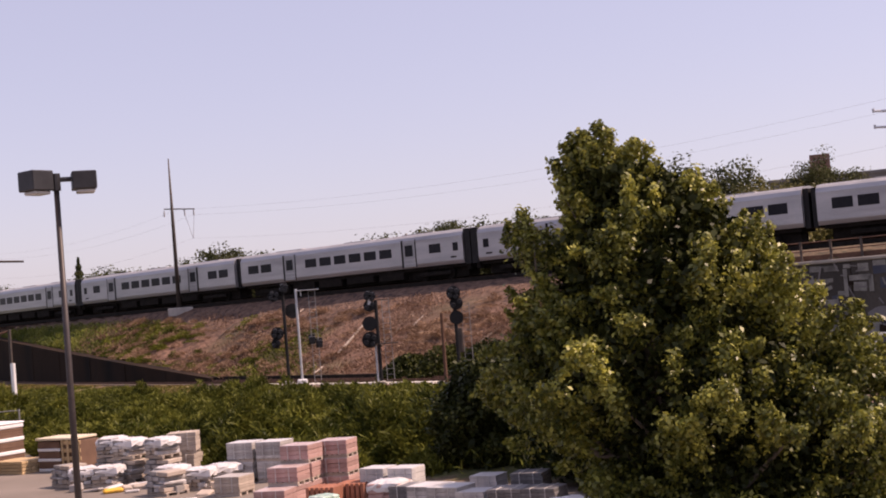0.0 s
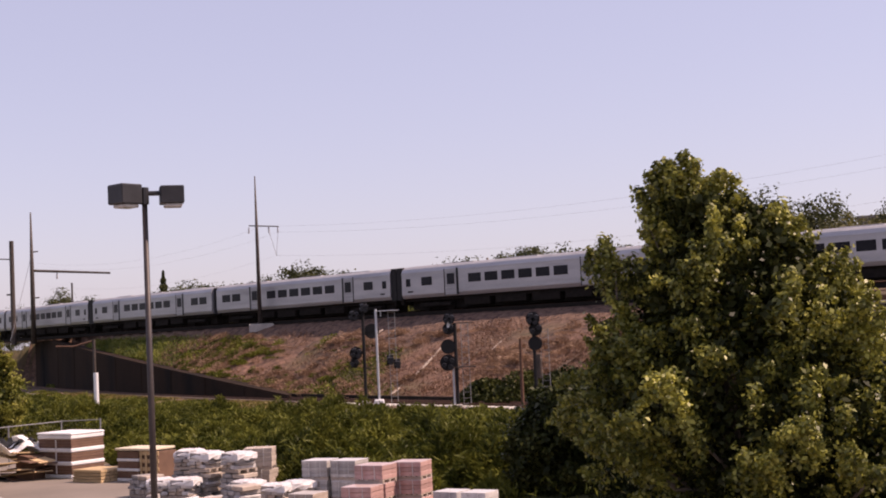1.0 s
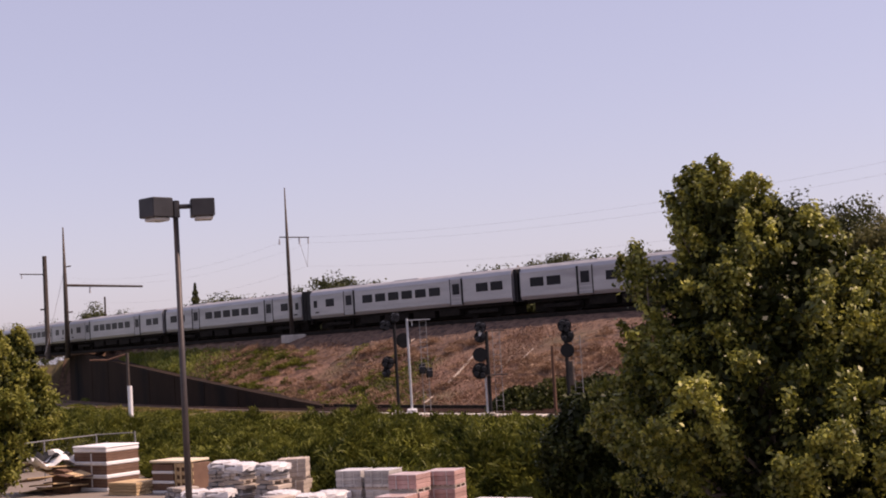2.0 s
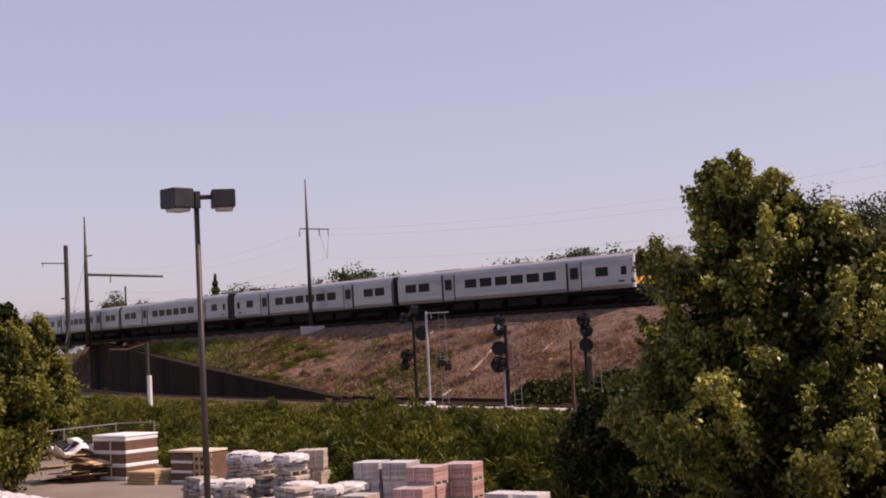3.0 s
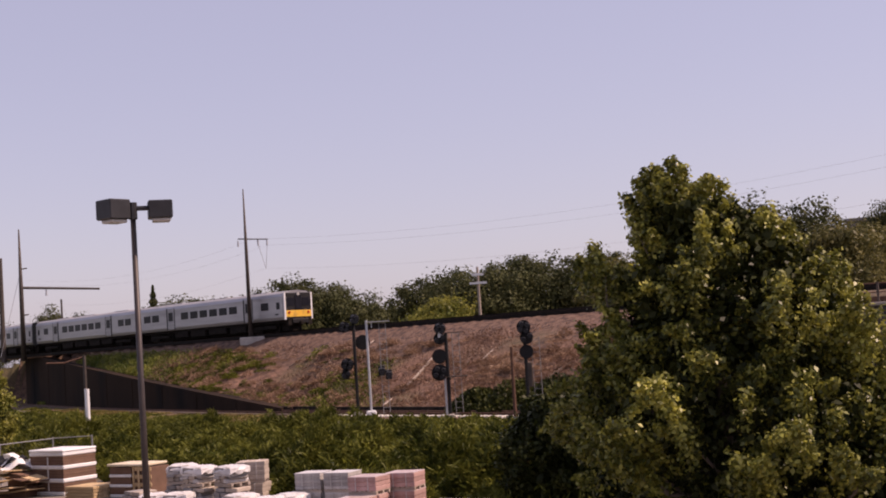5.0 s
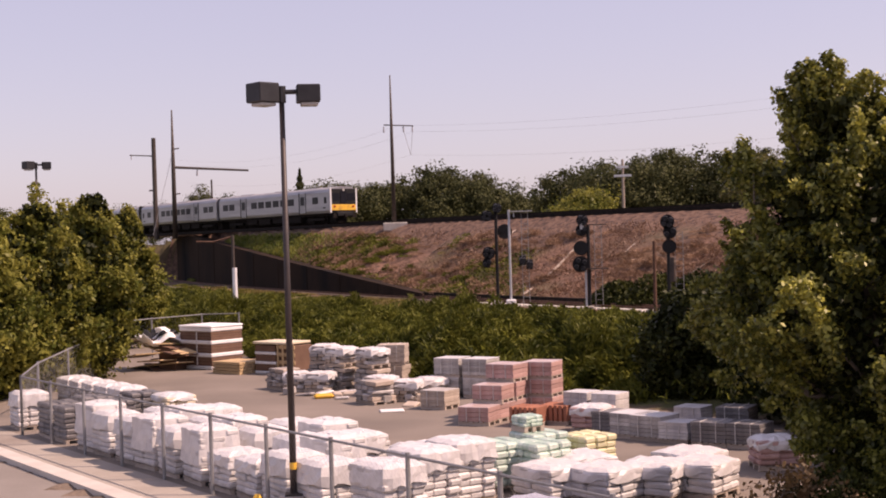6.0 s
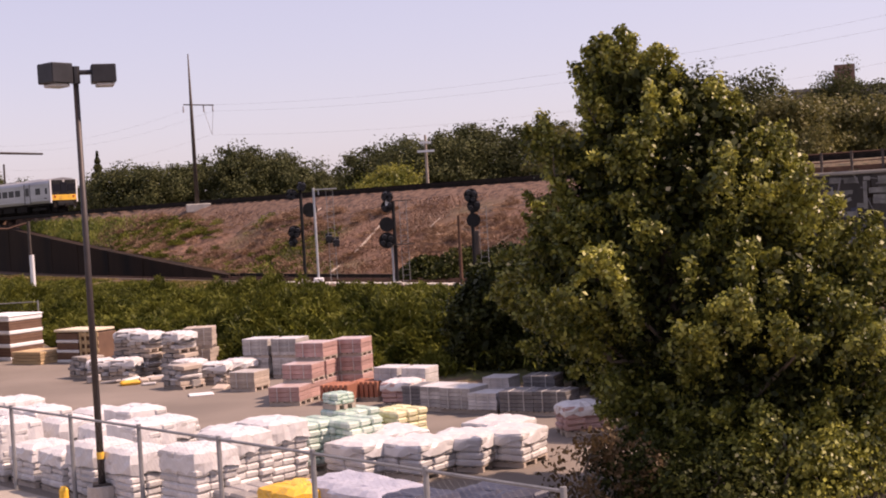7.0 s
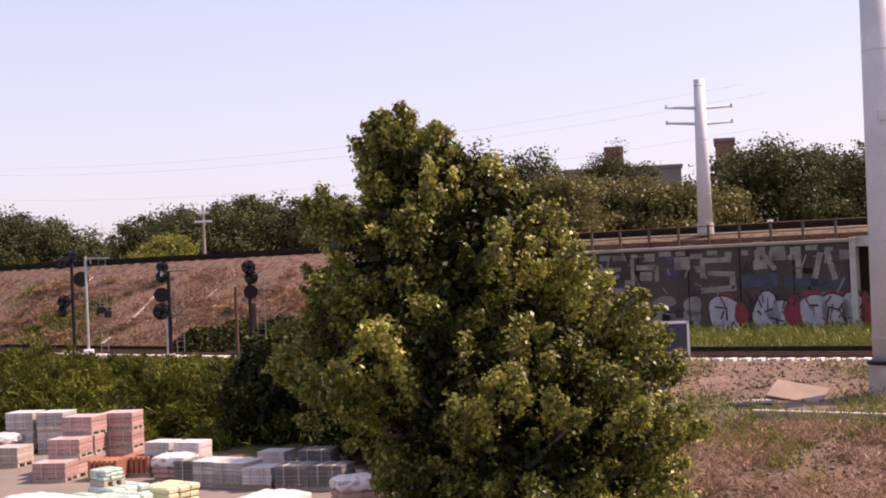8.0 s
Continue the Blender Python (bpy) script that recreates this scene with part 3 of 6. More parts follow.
def build_wing_wall():
    """The wall that rises along the lower track to the upper level; its shade is painted in dark."""
    s, c = Shape(), Shape()
    xs = np.arange(-17, -62, -1.5)
    top = [LOW_Z + 0.25 + 5.25 * min(max((-x - 17) / 38, 0), 1) for x in xs]
    path = [(x, lower_y(x) + 3.4) for x in xs]
    for i in range(len(xs) - 1):
        (xa, ya), (xb, yb) = path[i], path[i + 1]
        vs = [(xa, ya, 1), (xb, yb, 1), (xb, yb, top[i + 1]), (xa, ya, top[i]), (xa, ya + 3.3, 1), (xb, yb + 3.3, 1), (xb, yb + 3.3, top[i + 1]), (xa, ya + 3.3, top[i])]
        s.add(vs, [(0, 1, 2, 3), (5, 4, 7, 6), (3, 2, 6, 7), (0, 3, 7, 4), (1, 5, 6, 2)])
        if i % 3 == 0:
            c.box(0, 0, 0, 0.12, 0.05, top[i] - 1.02, pose(xa, ya - 0.02, 1, 0, 0, math.degrees(math.atan2(yb - ya, xb - xa))))
    w = tagged(part("wall_wing", s, DARKWALL), "concrete wing wall rising beside the track, its shade painted near-black", "wall", kind="structure")
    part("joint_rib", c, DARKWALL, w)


build_wing_wall()

# ---- tracks ----
RAILP = [(-0.035, 0.15), (0.035, 0.15), (0.035, 0.11), (0.01, 0.1), (0.01, 0.02), (0.07, 0.01), (0.07, 0), (-0.07, 0), (-0.07, 0.01), (-0.01, 0.02), (-0.01, 0.1), (-0.035, 0.11)]


def side_path(fy, off, x0, x1, z, stepx=-2.0):
    """A line beside a curved track, off metres towards the far side."""
    out = []
    for x in np.arange(x0, x1, stepx):
        d = Vector((1, (fy(x + 0.5) - fy(x - 0.5)), 0)).normalized()
        out.append((x - d.y * off, fy(x) + d.x * off, z))
    return out


def build_upper_track(name, off, label):
    t = thing(name, label, "railway track", kind="structure")
    for k in (-0.72, 0.72):
        part("rail", Shape().ribbon(side_path(upper_y, off + k, 75, -150, RAIL_Z - 0.15), RAILP), RUST, t)
    ties = Shape()
    for x in np.arange(60, -110, -0.5):
        d = math.degrees(math.atan(upper_y(x + 0.5) - upper_y(x - 0.5)))
        p = side_path(upper_y, off, x, x - 0.1, 0, -1)[0]
        ties.box(0, 0, 0, 0.24, 2.6, 0.17, pose(p[0], p[1], RAIL_Z - 0.33, 0, 0, d))
    tagged(part("ties", ties, OLDTIE, t), kind="stuff")
    part("third_rail_cover", Shape().ribbon(side_path(upper_y, off - 1.6, 75, -150, RAIL_Z - 0.33), [(-0.1, 0), (0.1, 0), (0.1, 0.3), (-0.1, 0.3)]), UNDER, t, "dark board over the third rail")
    part("third_rail_cover", Shape().ribbon(side_path(upper_y, off + 1.75, 75, -150, RAIL_Z - 0.12), [(-0.1, 0), (0.1, 0), (0.1, 0.3), (-0.1, 0.3)]), UNDER, t)


build_upper_track("upper_track", 0, "rusty main line track on a ballast embankment")
build_upper_track("upper_track", 4.3, "second rusty main line track behind the first")


# ---- the train ----
CAR, BODY_L = 25.9, 25.1
HALF = BODY_L / 2


def build_car(tail):
    car = thing("train_car", "last silver commuter train car with a black and yellow cab end" if tail else "silver stainless steel commuter train car with dark windows", "train car", group="cars of the train")
    z0, zs, w = 1.1, 3.15, 1.55
    prof = [(-w + 0.1, z0), (-w, z0 + 0.25), (-w, zs), (-w + 0.12, zs + 0.27), (-w + 0.45, zs + 0.47), (0, zs + 0.58), (w - 0.45, zs + 0.47), (w - 0.12, zs + 0.27), (w, zs), (w, z0 + 0.25), (w - 0.1, z0)]
    sx = [(-HALF, y, z) for y, z in prof] + [(HALF - 0.25, y, z) for y, z in prof]
    k = len(prof)
    side, roof = Shape(), Shape()
    side.add(sx, [(i, i + k, (i + 1) % k + k, (i + 1) % k) for i in range(k) if i not in {3, 4, 5, 6}] + [tuple(range(k)), tuple(range(2 * k - 1, k - 1, -1))])
    roof.add(sx, [(i, i + k, i + 1 + k, i + 1) for i in (3, 4, 5, 6)])
    body = part("body", side, STEEL, car)
    part("roof", roof, ROOF, car, "dull grey roof", smooth=True)
    for x, l in ((-7.5, 3.2), (0.5, 3.0), (7.0, 3.2)):
        part("roof_unit", Shape().box(x, 0, zs + 0.5, l, 1.1, 0.09, None, 0.03), ROOF, car)
    for sgn in (-1, 1):
        for z in (z0 + 0.32, z0 + 0.62, zs - 0.08):
            part("side_rib", Shape().box(0, sgn * (w + 0.012), z, BODY_L - 0.5, 0.03, 0.05), STEEL, body)
        panes = [(1.0, 0.5, 0.62), (3.1, 1.15, 0.68)] + [(8.35 + 1.73 * i, 1.3, 0.68) for i in range(6)] + [(22.6, 1.3, 0.68), (24.25, 1.3, 0.68)]
        for a, l, h in panes:
            x = HALF - a * BODY_L / 25.9
            pane = part("window_pane", Shape().box(x, sgn * (w + 0.008), z0 + 0.95, l, 0.03, h, None, 0.012), DARKGLASS, body)
        for a in (5.8, 19.6):
            x = HALF - a * BODY_L / 25.9
            d = part("door", Shape().box(x, sgn * (w - 0.0), z0 + 0.08, 1.25, 0.05, 2.02, None, 0.015), DOORSTEEL, car)
            # black strips paint the shade along the edges of the door recess
            part("door_gap", Shape().box(x - 0.68, sgn * (w + 0.01), z0 + 0.05, 0.2, 0.04, 2.1), BLACK, d)
            part("door_gap", Shape().box(x + 0.68, sgn * (w + 0.01), z0 + 0.05, 0.06, 0.04, 2.1), BLACK, d)
            part("door_window", Shape().box(x, sgn * (w + 0.03), z0 + 0.9, 0.8, 0.03, 0.85, None, 0.012), DARKGLASS, d)
        part("grab_plate", Shape().box(HALF - 1.2, sgn * (w + 0.01), z0 + 0.45, 0.55, 0.02, 0.12), BLACK, body)
    # cab end: black window surround over a yellow panel
    xe = HALF - 0.25
    front = part("cab_front", Shape().box(xe + 0.1, 0, z0 + 0.02, 0.2, 2 * w - 0.14, 2.35, None, 0.06), BLACK, car, "black cab end")
    if tail:
        for y in (-w + 0.1, w - 0.1):
            part("corner_post", Shape().box(xe + 0.13, y, z0, 0.2, 0.14, 2.4), WHITEP, front)
    else:
        # black box added at the cab end so the gap between cars reads dark
        part("gangway", Shape().box(HALF + 0.1, 0, z0 - 0.1, 0.6, 2.9, 2.6), BLACK, car, "black gangway box that fills the gap between cars with dark")
    if tail:
        part("cab_panel", Shape().box(xe + 0.2, 0, z0 + 0.22, 0.06, 2 * w - 0.34, 0.58, None, 0.02), YELLOW, front, "yellow cab panel")
    part("cab_window", Shape().box(xe + 0.2, 0.85, z0 + 1.2, 0.04, 0.85, 0.75, None, 0.01), DARKGLASS, front)
    part("cab_window", Shape().box(xe + 0.2, -0.85, z0 + 1.2, 0.04, 0.85, 0.75, None, 0.01), DARKGLASS, front)
    part("cab_door", Shape().box(xe + 0.22, 0, z0 + 0.9, 0.05, 0.72, 1.25, None, 0.015), DARKGLASS, front)
    for y in (-1.05, 1.05):
        part("tail_light", Shape().tube([(xe + 0.22, y, z0 + 0.62), (xe + 0.28, y, z0 + 0.62)], 0.11, 10), REDLAMP, front)
        part("step_iron", Shape().box(xe + 0.25, y, z0 - 0.5, 0.3, 0.5, 0.45), UNDER, front)
    part("headlight", Shape().tube([(xe + 0.2, 0, zs + 0.2), (xe + 0.27, 0, zs + 0.2)], 0.14, 10), LENS, front)
    part("end_buffer", Shape().box(HALF + 0.1, 0, 0.75, 0.3, 1.8, 0.4, None, 0.05), BLACK, car)
    part("coupler", Shape().box(HALF + 0.1, 0, 0.6, 0.7, 0.35, 0.35, None, 0.05), UNDER, car)
    # the inner end's black box darkens the gap between cars too
    part("gangway", Shape().box(-HALF - 0.18, 0, z0 - 0.1, 0.36, 2.5, 2.5), BLACK, car, "black gangway box that fills the gap between cars with dark")
    part("underframe", Shape().box(0, 0, 0.85, BODY_L - 0.6, 2.4, 0.26), UNDER, car)
    # solid dark box added below the floor, closing gaps that should read as shade
    part("pipe_run", Shape().box(0, 0, 0.14, BODY_L - 1.2, 1.3, 0.74), UNDER, car)
    for i, (x, l, h) in enumerate(((-5.2, 2.4, 0.55), (-2.2, 2.6, 0.6), (1.2, 3.0, 0.55), (4.6, 2.6, 0.6))):
        part("equipment_box", Shape().box(x, 0, 0.88 - h, l, 2.5, h, None, 0.04), UNDER, car)
    for x in (-9.0, 9.0):
        b = part("bogie", Shape().box(x, 1.15, 0.35, 3.4, 0.22, 0.3, None, 0.05).box(x, -1.15, 0.35, 3.4, 0.22, 0.3, None, 0.05).box(x, 0, 0.4, 0.5, 2.3, 0.3), UNDER, car)
        for dx in (-1.3, 1.3):
            for y in (-0.75, 0.75):
                part("wheel", Shape().tube([(x + dx, y - 0.07, 0.46), (x + dx, y + 0.07, 0.46)], 0.46, 16), UNDER, b)
    return car


TRACK_X = np.linspace(80, -330, 6000)
TRACK_Y = np.array([upper_y(x) for x in TRACK_X])
TRACK_S = np.concatenate([[0], np.cumsum(np.hypot(np.diff(TRACK_X), np.diff(TRACK_Y)))])


def on_track(s):
    return float(np.interp(s, TRACK_S, TRACK_X)), float(np.interp(s, TRACK_S, TRACK_Y))


def car_pose(k, t):
    """Car k counted from the train's tail, whose end runs along the track at a steady pace."""
    tail = 37.2 + 16.15 * t + CAR * k
    (xa, ya), (xb, yb) = on_track(tail + 3.5), on_track(tail + CAR - 3.5)
    turn = math.degrees(math.atan2(ya - yb, xa - xb))
    return pose((xa + xb) / 2, (ya + yb) / 2, RAIL_Z, 0, 0, turn + (180 if k % 2 else 0))


tail_car, plain_car = build_car(True), build_car(False)
CARS = [tail_car, plain_car] + [copy_thing(plain_car, Matrix()) for _ in range(6)]


# ---- trees and weeds ----
def crown_points(lobes, clumps, per, spread, seed, fill=0.55):
    """Places of leaves: clumps set mostly near the skin of several lobes (x, y, z, rx, ry, rz), with gaps between."""
    rng = np.random.default_rng(seed)
    vol = np.array([l[3] * l[4] * l[5] for l in lobes]) ** 0.62
    pick = rng.choice(len(lobes), clumps, p=vol / vol.sum())
    lo = np.array(lobes)[pick]
    d = rng.normal(size=(clumps, 3))
    d /= np.linalg.norm(d, axis=1)[:, None]
    r = fill + (1 - fill) * rng.random(clumps) ** 0.6
    r *= 1 + 0.1 * np.sin(d[:, 0] * 5 + seed) * np.cos(d[:, 2] * 7 + pick)
    c = lo[:, :3] + d * r[:, None] * lo[:, 3:]
    size = spread * (0.5 + rng.random(clumps))
    off = np.clip(rng.normal(size=(clumps * per, 3)), -1.7, 1.7)
    pts = np.repeat(c, per, 0) + off * np.repeat(size, per)[:, None] * np.array([1, 1, 0.75])
    face = np.repeat(d, per, 0) * 0.3 + off * 0.4 + np.array([0, 0, 0.3])
    return pts, c, face


def build_tree(name, label, x, y, z, height, lobes, clumps, per, spread, leaf, material, seed, trunk_r=0.22, limbs=14, fill=0.5):
    """A tree at x, y; lobes are relative to its foot."""
    t = thing(name, label, "tree", pose(x, y, z))
    rng = random.Random(seed)
    pts, centres, face = crown_points(lobes, clumps, per, spread, seed, fill)
    trunk = Shape()
    top = height * 0.72
    spine = [(0.12 * math.sin(i * 1.3 + seed), 0.12 * math.cos(i * 1.7), top * i / 6) for i in range(7)]
    spine[0] = (0, 0, -0.3)
    trunk.tube(spine, [trunk_r * (1.25 if i == 0 else 1 - i / 8) for i in range(7)], 9)
    for i in range(limbs):
        c = centres[rng.randrange(len(centres))]
        k = rng.randint(1, 5)
        a = Vector(spine[k])
        b = Vector(c)
        mid = a.lerp(b, 0.5) + Vector((rng.uniform(-0.3, 0.3), rng.uniform(-0.3, 0.3), -0.25))
        r = trunk_r * (0.5 - 0.05 * k)
        trunk.tube([a, mid, b], [r, r * 0.6, r * 0.2], 6)
    part("trunk", trunk, BARK, t, smooth=True)
    part("crown", leaves_mesh("crown", pts, leaf, material, seed, face=face), None, t)
    return t


def profile_at(profile, z):
    """Left and right reach of a crown at height z, from rows (height, left, right)."""
    zs = [p[0] for p in profile]
    return float(np.interp(z, zs, [p[1] for p in profile])), float(np.interp(z, zs, [p[2] for p in profile]))


def crown_twigs(profile, twigs, per, length, spread, depth, seed, tufts=(), airy=0.0):
    """Leafy twigs that grow outwards and up to a crown's outline: leaf places, the way they face, and each twig's foot and tip."""
    rng = np.random.default_rng(seed)
    z_lo, z_hi = profile[0][0], profile[-1][0]
    ends = []
    for x, y, z in tufts:
        ends += [(x + rng.normal() * 0.16, y + rng.normal() * 0.2, z + rng.normal() * 0.16, 0.0, 0.0, 1.0) for _ in range(5)]
    widest = max(p[2] - p[1] for p in profile)
    while len(ends) < twigs:
        z = rng.uniform(z_lo, z_hi)
        l, r = profile_at(profile, z)
        half, mid = (r - l) / 2, (r + l) / 2
        if rng.random() * widest > half * 2 + 0.5:
            continue
        a = rng.uniform(0, 6.28319)
        if airy and noise.noise((mid + math.cos(a) * half * 0.9 + seed, math.sin(a) * half * 1.1, z * 1.15)) < airy - 0.5 + 0.25 * rng.random():
            continue
        k = 0.45 + 0.62 * rng.random() ** 0.55
        k *= 1.0 + 0.1 * math.sin(a * 3 + z * 2.1 + seed) + 0.07 * math.sin(a * 7 - z * 3.3)
        ends.append((mid + math.cos(a) * k * half, math.sin(a) * k * half * depth, z, math.cos(a), math.sin(a), k))
    e = np.array(ends)
    n = len(e)
    rise = np.clip((e[:, 2] - z_lo) / (z_hi - z_lo), 0, 1)
    d = np.stack([e[:, 3] * (1 - 0.45 * rise), e[:, 4] * (1 - 0.45 * rise), 0.2 + 0.6 * rise + 0.35 * rng.normal(size=n)], 1)
    d /= np.linalg.norm(d, axis=1)[:, None]
    long = length * (0.6 + 0.8 * rng.random(n))
    foot = e[:, :3] - d * long[:, None]
    t = rng.random((n, per)) ** 0.75
    fat = spread * (0.55 + 0.75 * rng.random(n))[:, None] * (1.15 - 0.75 * t)
    off = np.clip(rng.normal(size=(n, per, 3)), -1.9, 1.9)
    pts = foot[:, None, :] + d[:, None, :] * (long[:, None] * t)[:, :, None] + off * fat[:, :, None]
    face = off * 0.25 + d[:, None, :] * 0.2 + np.array([0, 0, 0.15])
    return pts.reshape(-1, 3), face.reshape(-1, 3), foot, e[:, :3]


def build_crown_tree(name, label, x, y, z, turn, profile, twigs, per, length, spread, leaf, material, seed, trunk_r, limbs, depth=0.8, inner=4000, tufts=(), lean=0.0, airy=0.3):
    """A tree of forked limbs and leafy twigs; the profile is relative to its foot, across the way it is turned."""
    t = thing(name, label, "tree", pose(x, y, z, 0, 0, turn))
    rng = np.random.default_rng(seed + 7)
    pts, face, feet, tips = crown_twigs(profile, twigs, per, length, spread, depth, seed, tufts, airy)
    top = profile[-1][0]
    spine = [Vector((lean * (i / 7) ** 1.3 + 0.1 * math.sin(i * 1.3 + seed) * (i > 0), 0.1 * math.cos(i * 1.7) * (i > 0), -0.3 + (top * 0.86 + 0.3) * i / 7)) for i in range(8)]
    part("trunk", Shape().tube(spine, [trunk_r * (1.3, 1.0, 0.88, 0.74, 0.58, 0.42, 0.26, 0.1)[i] for i in range(8)], 9), BARK, t, smooth=True)
    for k in rng.choice(len(feet), min(limbs, len(feet)), replace=False):
        b, tip = Vector(feet[k]), Vector(tips[k])
        s = min(max((b.z - 0.45 * math.hypot(b.x - lean * 0.4, b.y)) / (top * 0.86), 0.12), 0.9) * 7
        i = min(int(s), 6)
        a = spine[i].lerp(spine[i + 1], s - i)
        bow = a.lerp(b, 0.5) + Vector((rng.normal() * 0.12, rng.normal() * 0.12, -0.12 * (b - a).length))
        r = trunk_r * 0.42 * (1 - 0.09 * s)
        part("limb", Shape().tube([a, bow, b, b.lerp(tip, 0.7)], [r, r * 0.66, r * 0.36, r * 0.12], 6), BARK, t, smooth=True)
    part("crown", leaves_mesh("crown", pts, leaf, material, seed, face=face), None, t)
    # large dark leaves added inside the crown to block light and read as shade
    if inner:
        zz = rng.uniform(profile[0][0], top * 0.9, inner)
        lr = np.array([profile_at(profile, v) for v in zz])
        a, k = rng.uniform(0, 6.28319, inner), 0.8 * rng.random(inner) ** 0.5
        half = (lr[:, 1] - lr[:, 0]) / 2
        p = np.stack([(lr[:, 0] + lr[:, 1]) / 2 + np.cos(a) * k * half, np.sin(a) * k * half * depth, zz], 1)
        part("inner_foliage", leaves_mesh("inner_foliage", p, leaf * 1.7, INNER_SHADE, seed + 3), None, t, "added dark leaves that fill the crown with shade")
    return t


def around(yaw, dist):
    """A place seen from the eye at that bearing and distance."""
    return -math.sin(radians(yaw)) * dist, math.cos(radians(yaw)) * dist


# the broad tree in front of the yard
MAIN = around(-9.0, 26.5)
BROAD = [(0.15, -1.2, 3.6), (1.0, -1.5, 3.9), (1.9, -1.8, 4.1), (2.5, -2.0, 4.3), (3.0, -2.7, 4.2), (3.5, -3.3, 4.05), (4.0, -3.7, 3.8), (4.5, -3.7, 3.4), (5.0, -3.2, 2.9),
         (5.3, -2.8, 2.75), (5.9, -2.6, 2.5), (6.4, -2.7, 2.2), (6.8, -2.45, 1.8), (7.1, -1.8, 1.35), (7.6, -1.95, 0.7), (8.05, -1.9, 0.25), (8.4, -1.75, -0.1), (8.65, -1.5, -0.35), (8.82, -1.15, -0.75)]
build_crown_tree("broad_tree", "large leafy green tree with dull yellowing leaves", MAIN[0], MAIN[1], 0, -9.0, BROAD, 1300, 165, 0.75, 0.13, 0.105, LEAF, 11, 0.24, 70, 0.74, 22000,
                 ((-2.65, 0.1, 7.15), (-2.2, 0.1, 6.95), (-0.15, 0.2, 7.95), (0.6, 0.1, 7.55), (-1.5, 0.1, 8.5)), -0.6, 0.33)
bx, by = around(-4.6, 23.5)
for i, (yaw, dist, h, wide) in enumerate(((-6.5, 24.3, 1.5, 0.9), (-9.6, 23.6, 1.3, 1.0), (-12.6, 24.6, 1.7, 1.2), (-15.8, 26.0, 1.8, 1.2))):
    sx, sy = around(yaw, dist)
    # left ones get the shade-dark leaves, right ones the lit leaf colour
    build_tree("undergrowth", "shrub below the broad tree, shade painted by leaf colour", sx, sy, 0, h, [(0, 0, h * 0.5, wide, wide, h * 0.5), (wide * 0.4, 0, h * 0.35, wide * 0.8, wide * 0.7, h * 0.4)], 110, 44, 0.16, 0.1, LEAF_SHADE if yaw > -11 else LEAF, 101 + i, 0.04, 5)
build_crown_tree("sapling", "small shrubby sapling with reddish leaves", bx, by, 0, -4.6, [(0.1, -0.5, 0.7), (0.6, -1.0, 1.3), (1.2, -0.8, 1.3), (1.6, -0.4, 0.9), (1.8, 0.1, 0.5)], 70, 22, 0.6, 0.1, 0.1, REDLEAF, 5, 0.04, 10, 0.7, 0)

# trees by the yard's corner
for i, (yaw, dist, h, wide) in enumerate(((23.2, 62, 8.9, 2.1), (25.4, 58, 8.3, 2.6), (21.9, 80, 8.4, 2.1), (28.6, 54, 8.6, 3.0), (24.2, 72, 8.2, 2.4), (26.8, 56, 7.0, 2.2))):
    x, y = around(yaw, dist)
    build_crown_tree("corner_tree", "bright green leafy tree beside the yard fence", x, y, 0, yaw,
                     [(0.6, -wide * 0.5, wide * 0.5), (h * 0.22, -wide * 0.9, wide * 0.85), (h * 0.42, -wide, wide * 1.05), (h * 0.6, -wide * 0.85, wide * 0.8), (h * 0.76, -wide * 0.5, wide * 0.55), (h * 0.9, -wide * 0.25, wide * 0.3), (h, -0.15, 0.15)],
                     150, 150, 1.3, 0.26, 0.2, LEAF_L, 21 + i, 0.16, 16, 0.9, 2200)
for i, (yaw, dist, h, wide) in enumerate(((23.7, 63, 3.6, 1.9), (25.4, 60, 3.4, 2.2), (27.4, 56, 3.6, 2.4), (23.6, 74, 4.2, 1.8), (21.6, 84, 5.2, 1.8))):
    x, y = around(yaw, dist)
    build_tree("corner_shrub", "leafy green shrub below the corner trees", x, y, 0, h, [(0, 0, h * 0.5, wide, wide, h * 0.45), (-wide * 0.5, 0, h * 0.4, wide * 0.7, wide * 0.7, h * 0.4), (wide * 0.4, 0, h * 0.6, wide * 0.6, wide * 0.6, h * 0.38)], 260, 34, 0.28, 0.22, LEAF_L, 91 + i, 0.08, 8)
# shrubs between the broad tree and the bank, their shade put into dark leaves
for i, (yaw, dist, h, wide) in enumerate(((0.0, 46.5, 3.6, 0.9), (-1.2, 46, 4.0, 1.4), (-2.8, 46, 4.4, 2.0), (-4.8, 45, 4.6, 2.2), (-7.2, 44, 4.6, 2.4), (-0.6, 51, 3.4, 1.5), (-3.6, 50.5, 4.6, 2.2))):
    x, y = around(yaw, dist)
    build_crown_tree("bank_shrub", "shrubby tree at the foot of the bank, shade painted into its leaves", x, y, 0, yaw,
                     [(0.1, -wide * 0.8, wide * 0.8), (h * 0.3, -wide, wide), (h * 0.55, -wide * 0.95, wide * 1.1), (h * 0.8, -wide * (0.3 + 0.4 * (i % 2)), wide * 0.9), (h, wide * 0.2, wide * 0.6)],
                     150, 140, 1.1, 0.24, 0.16, LEAF_SHADE, 81 + i, 0.1, 10, 0.9, 1500)


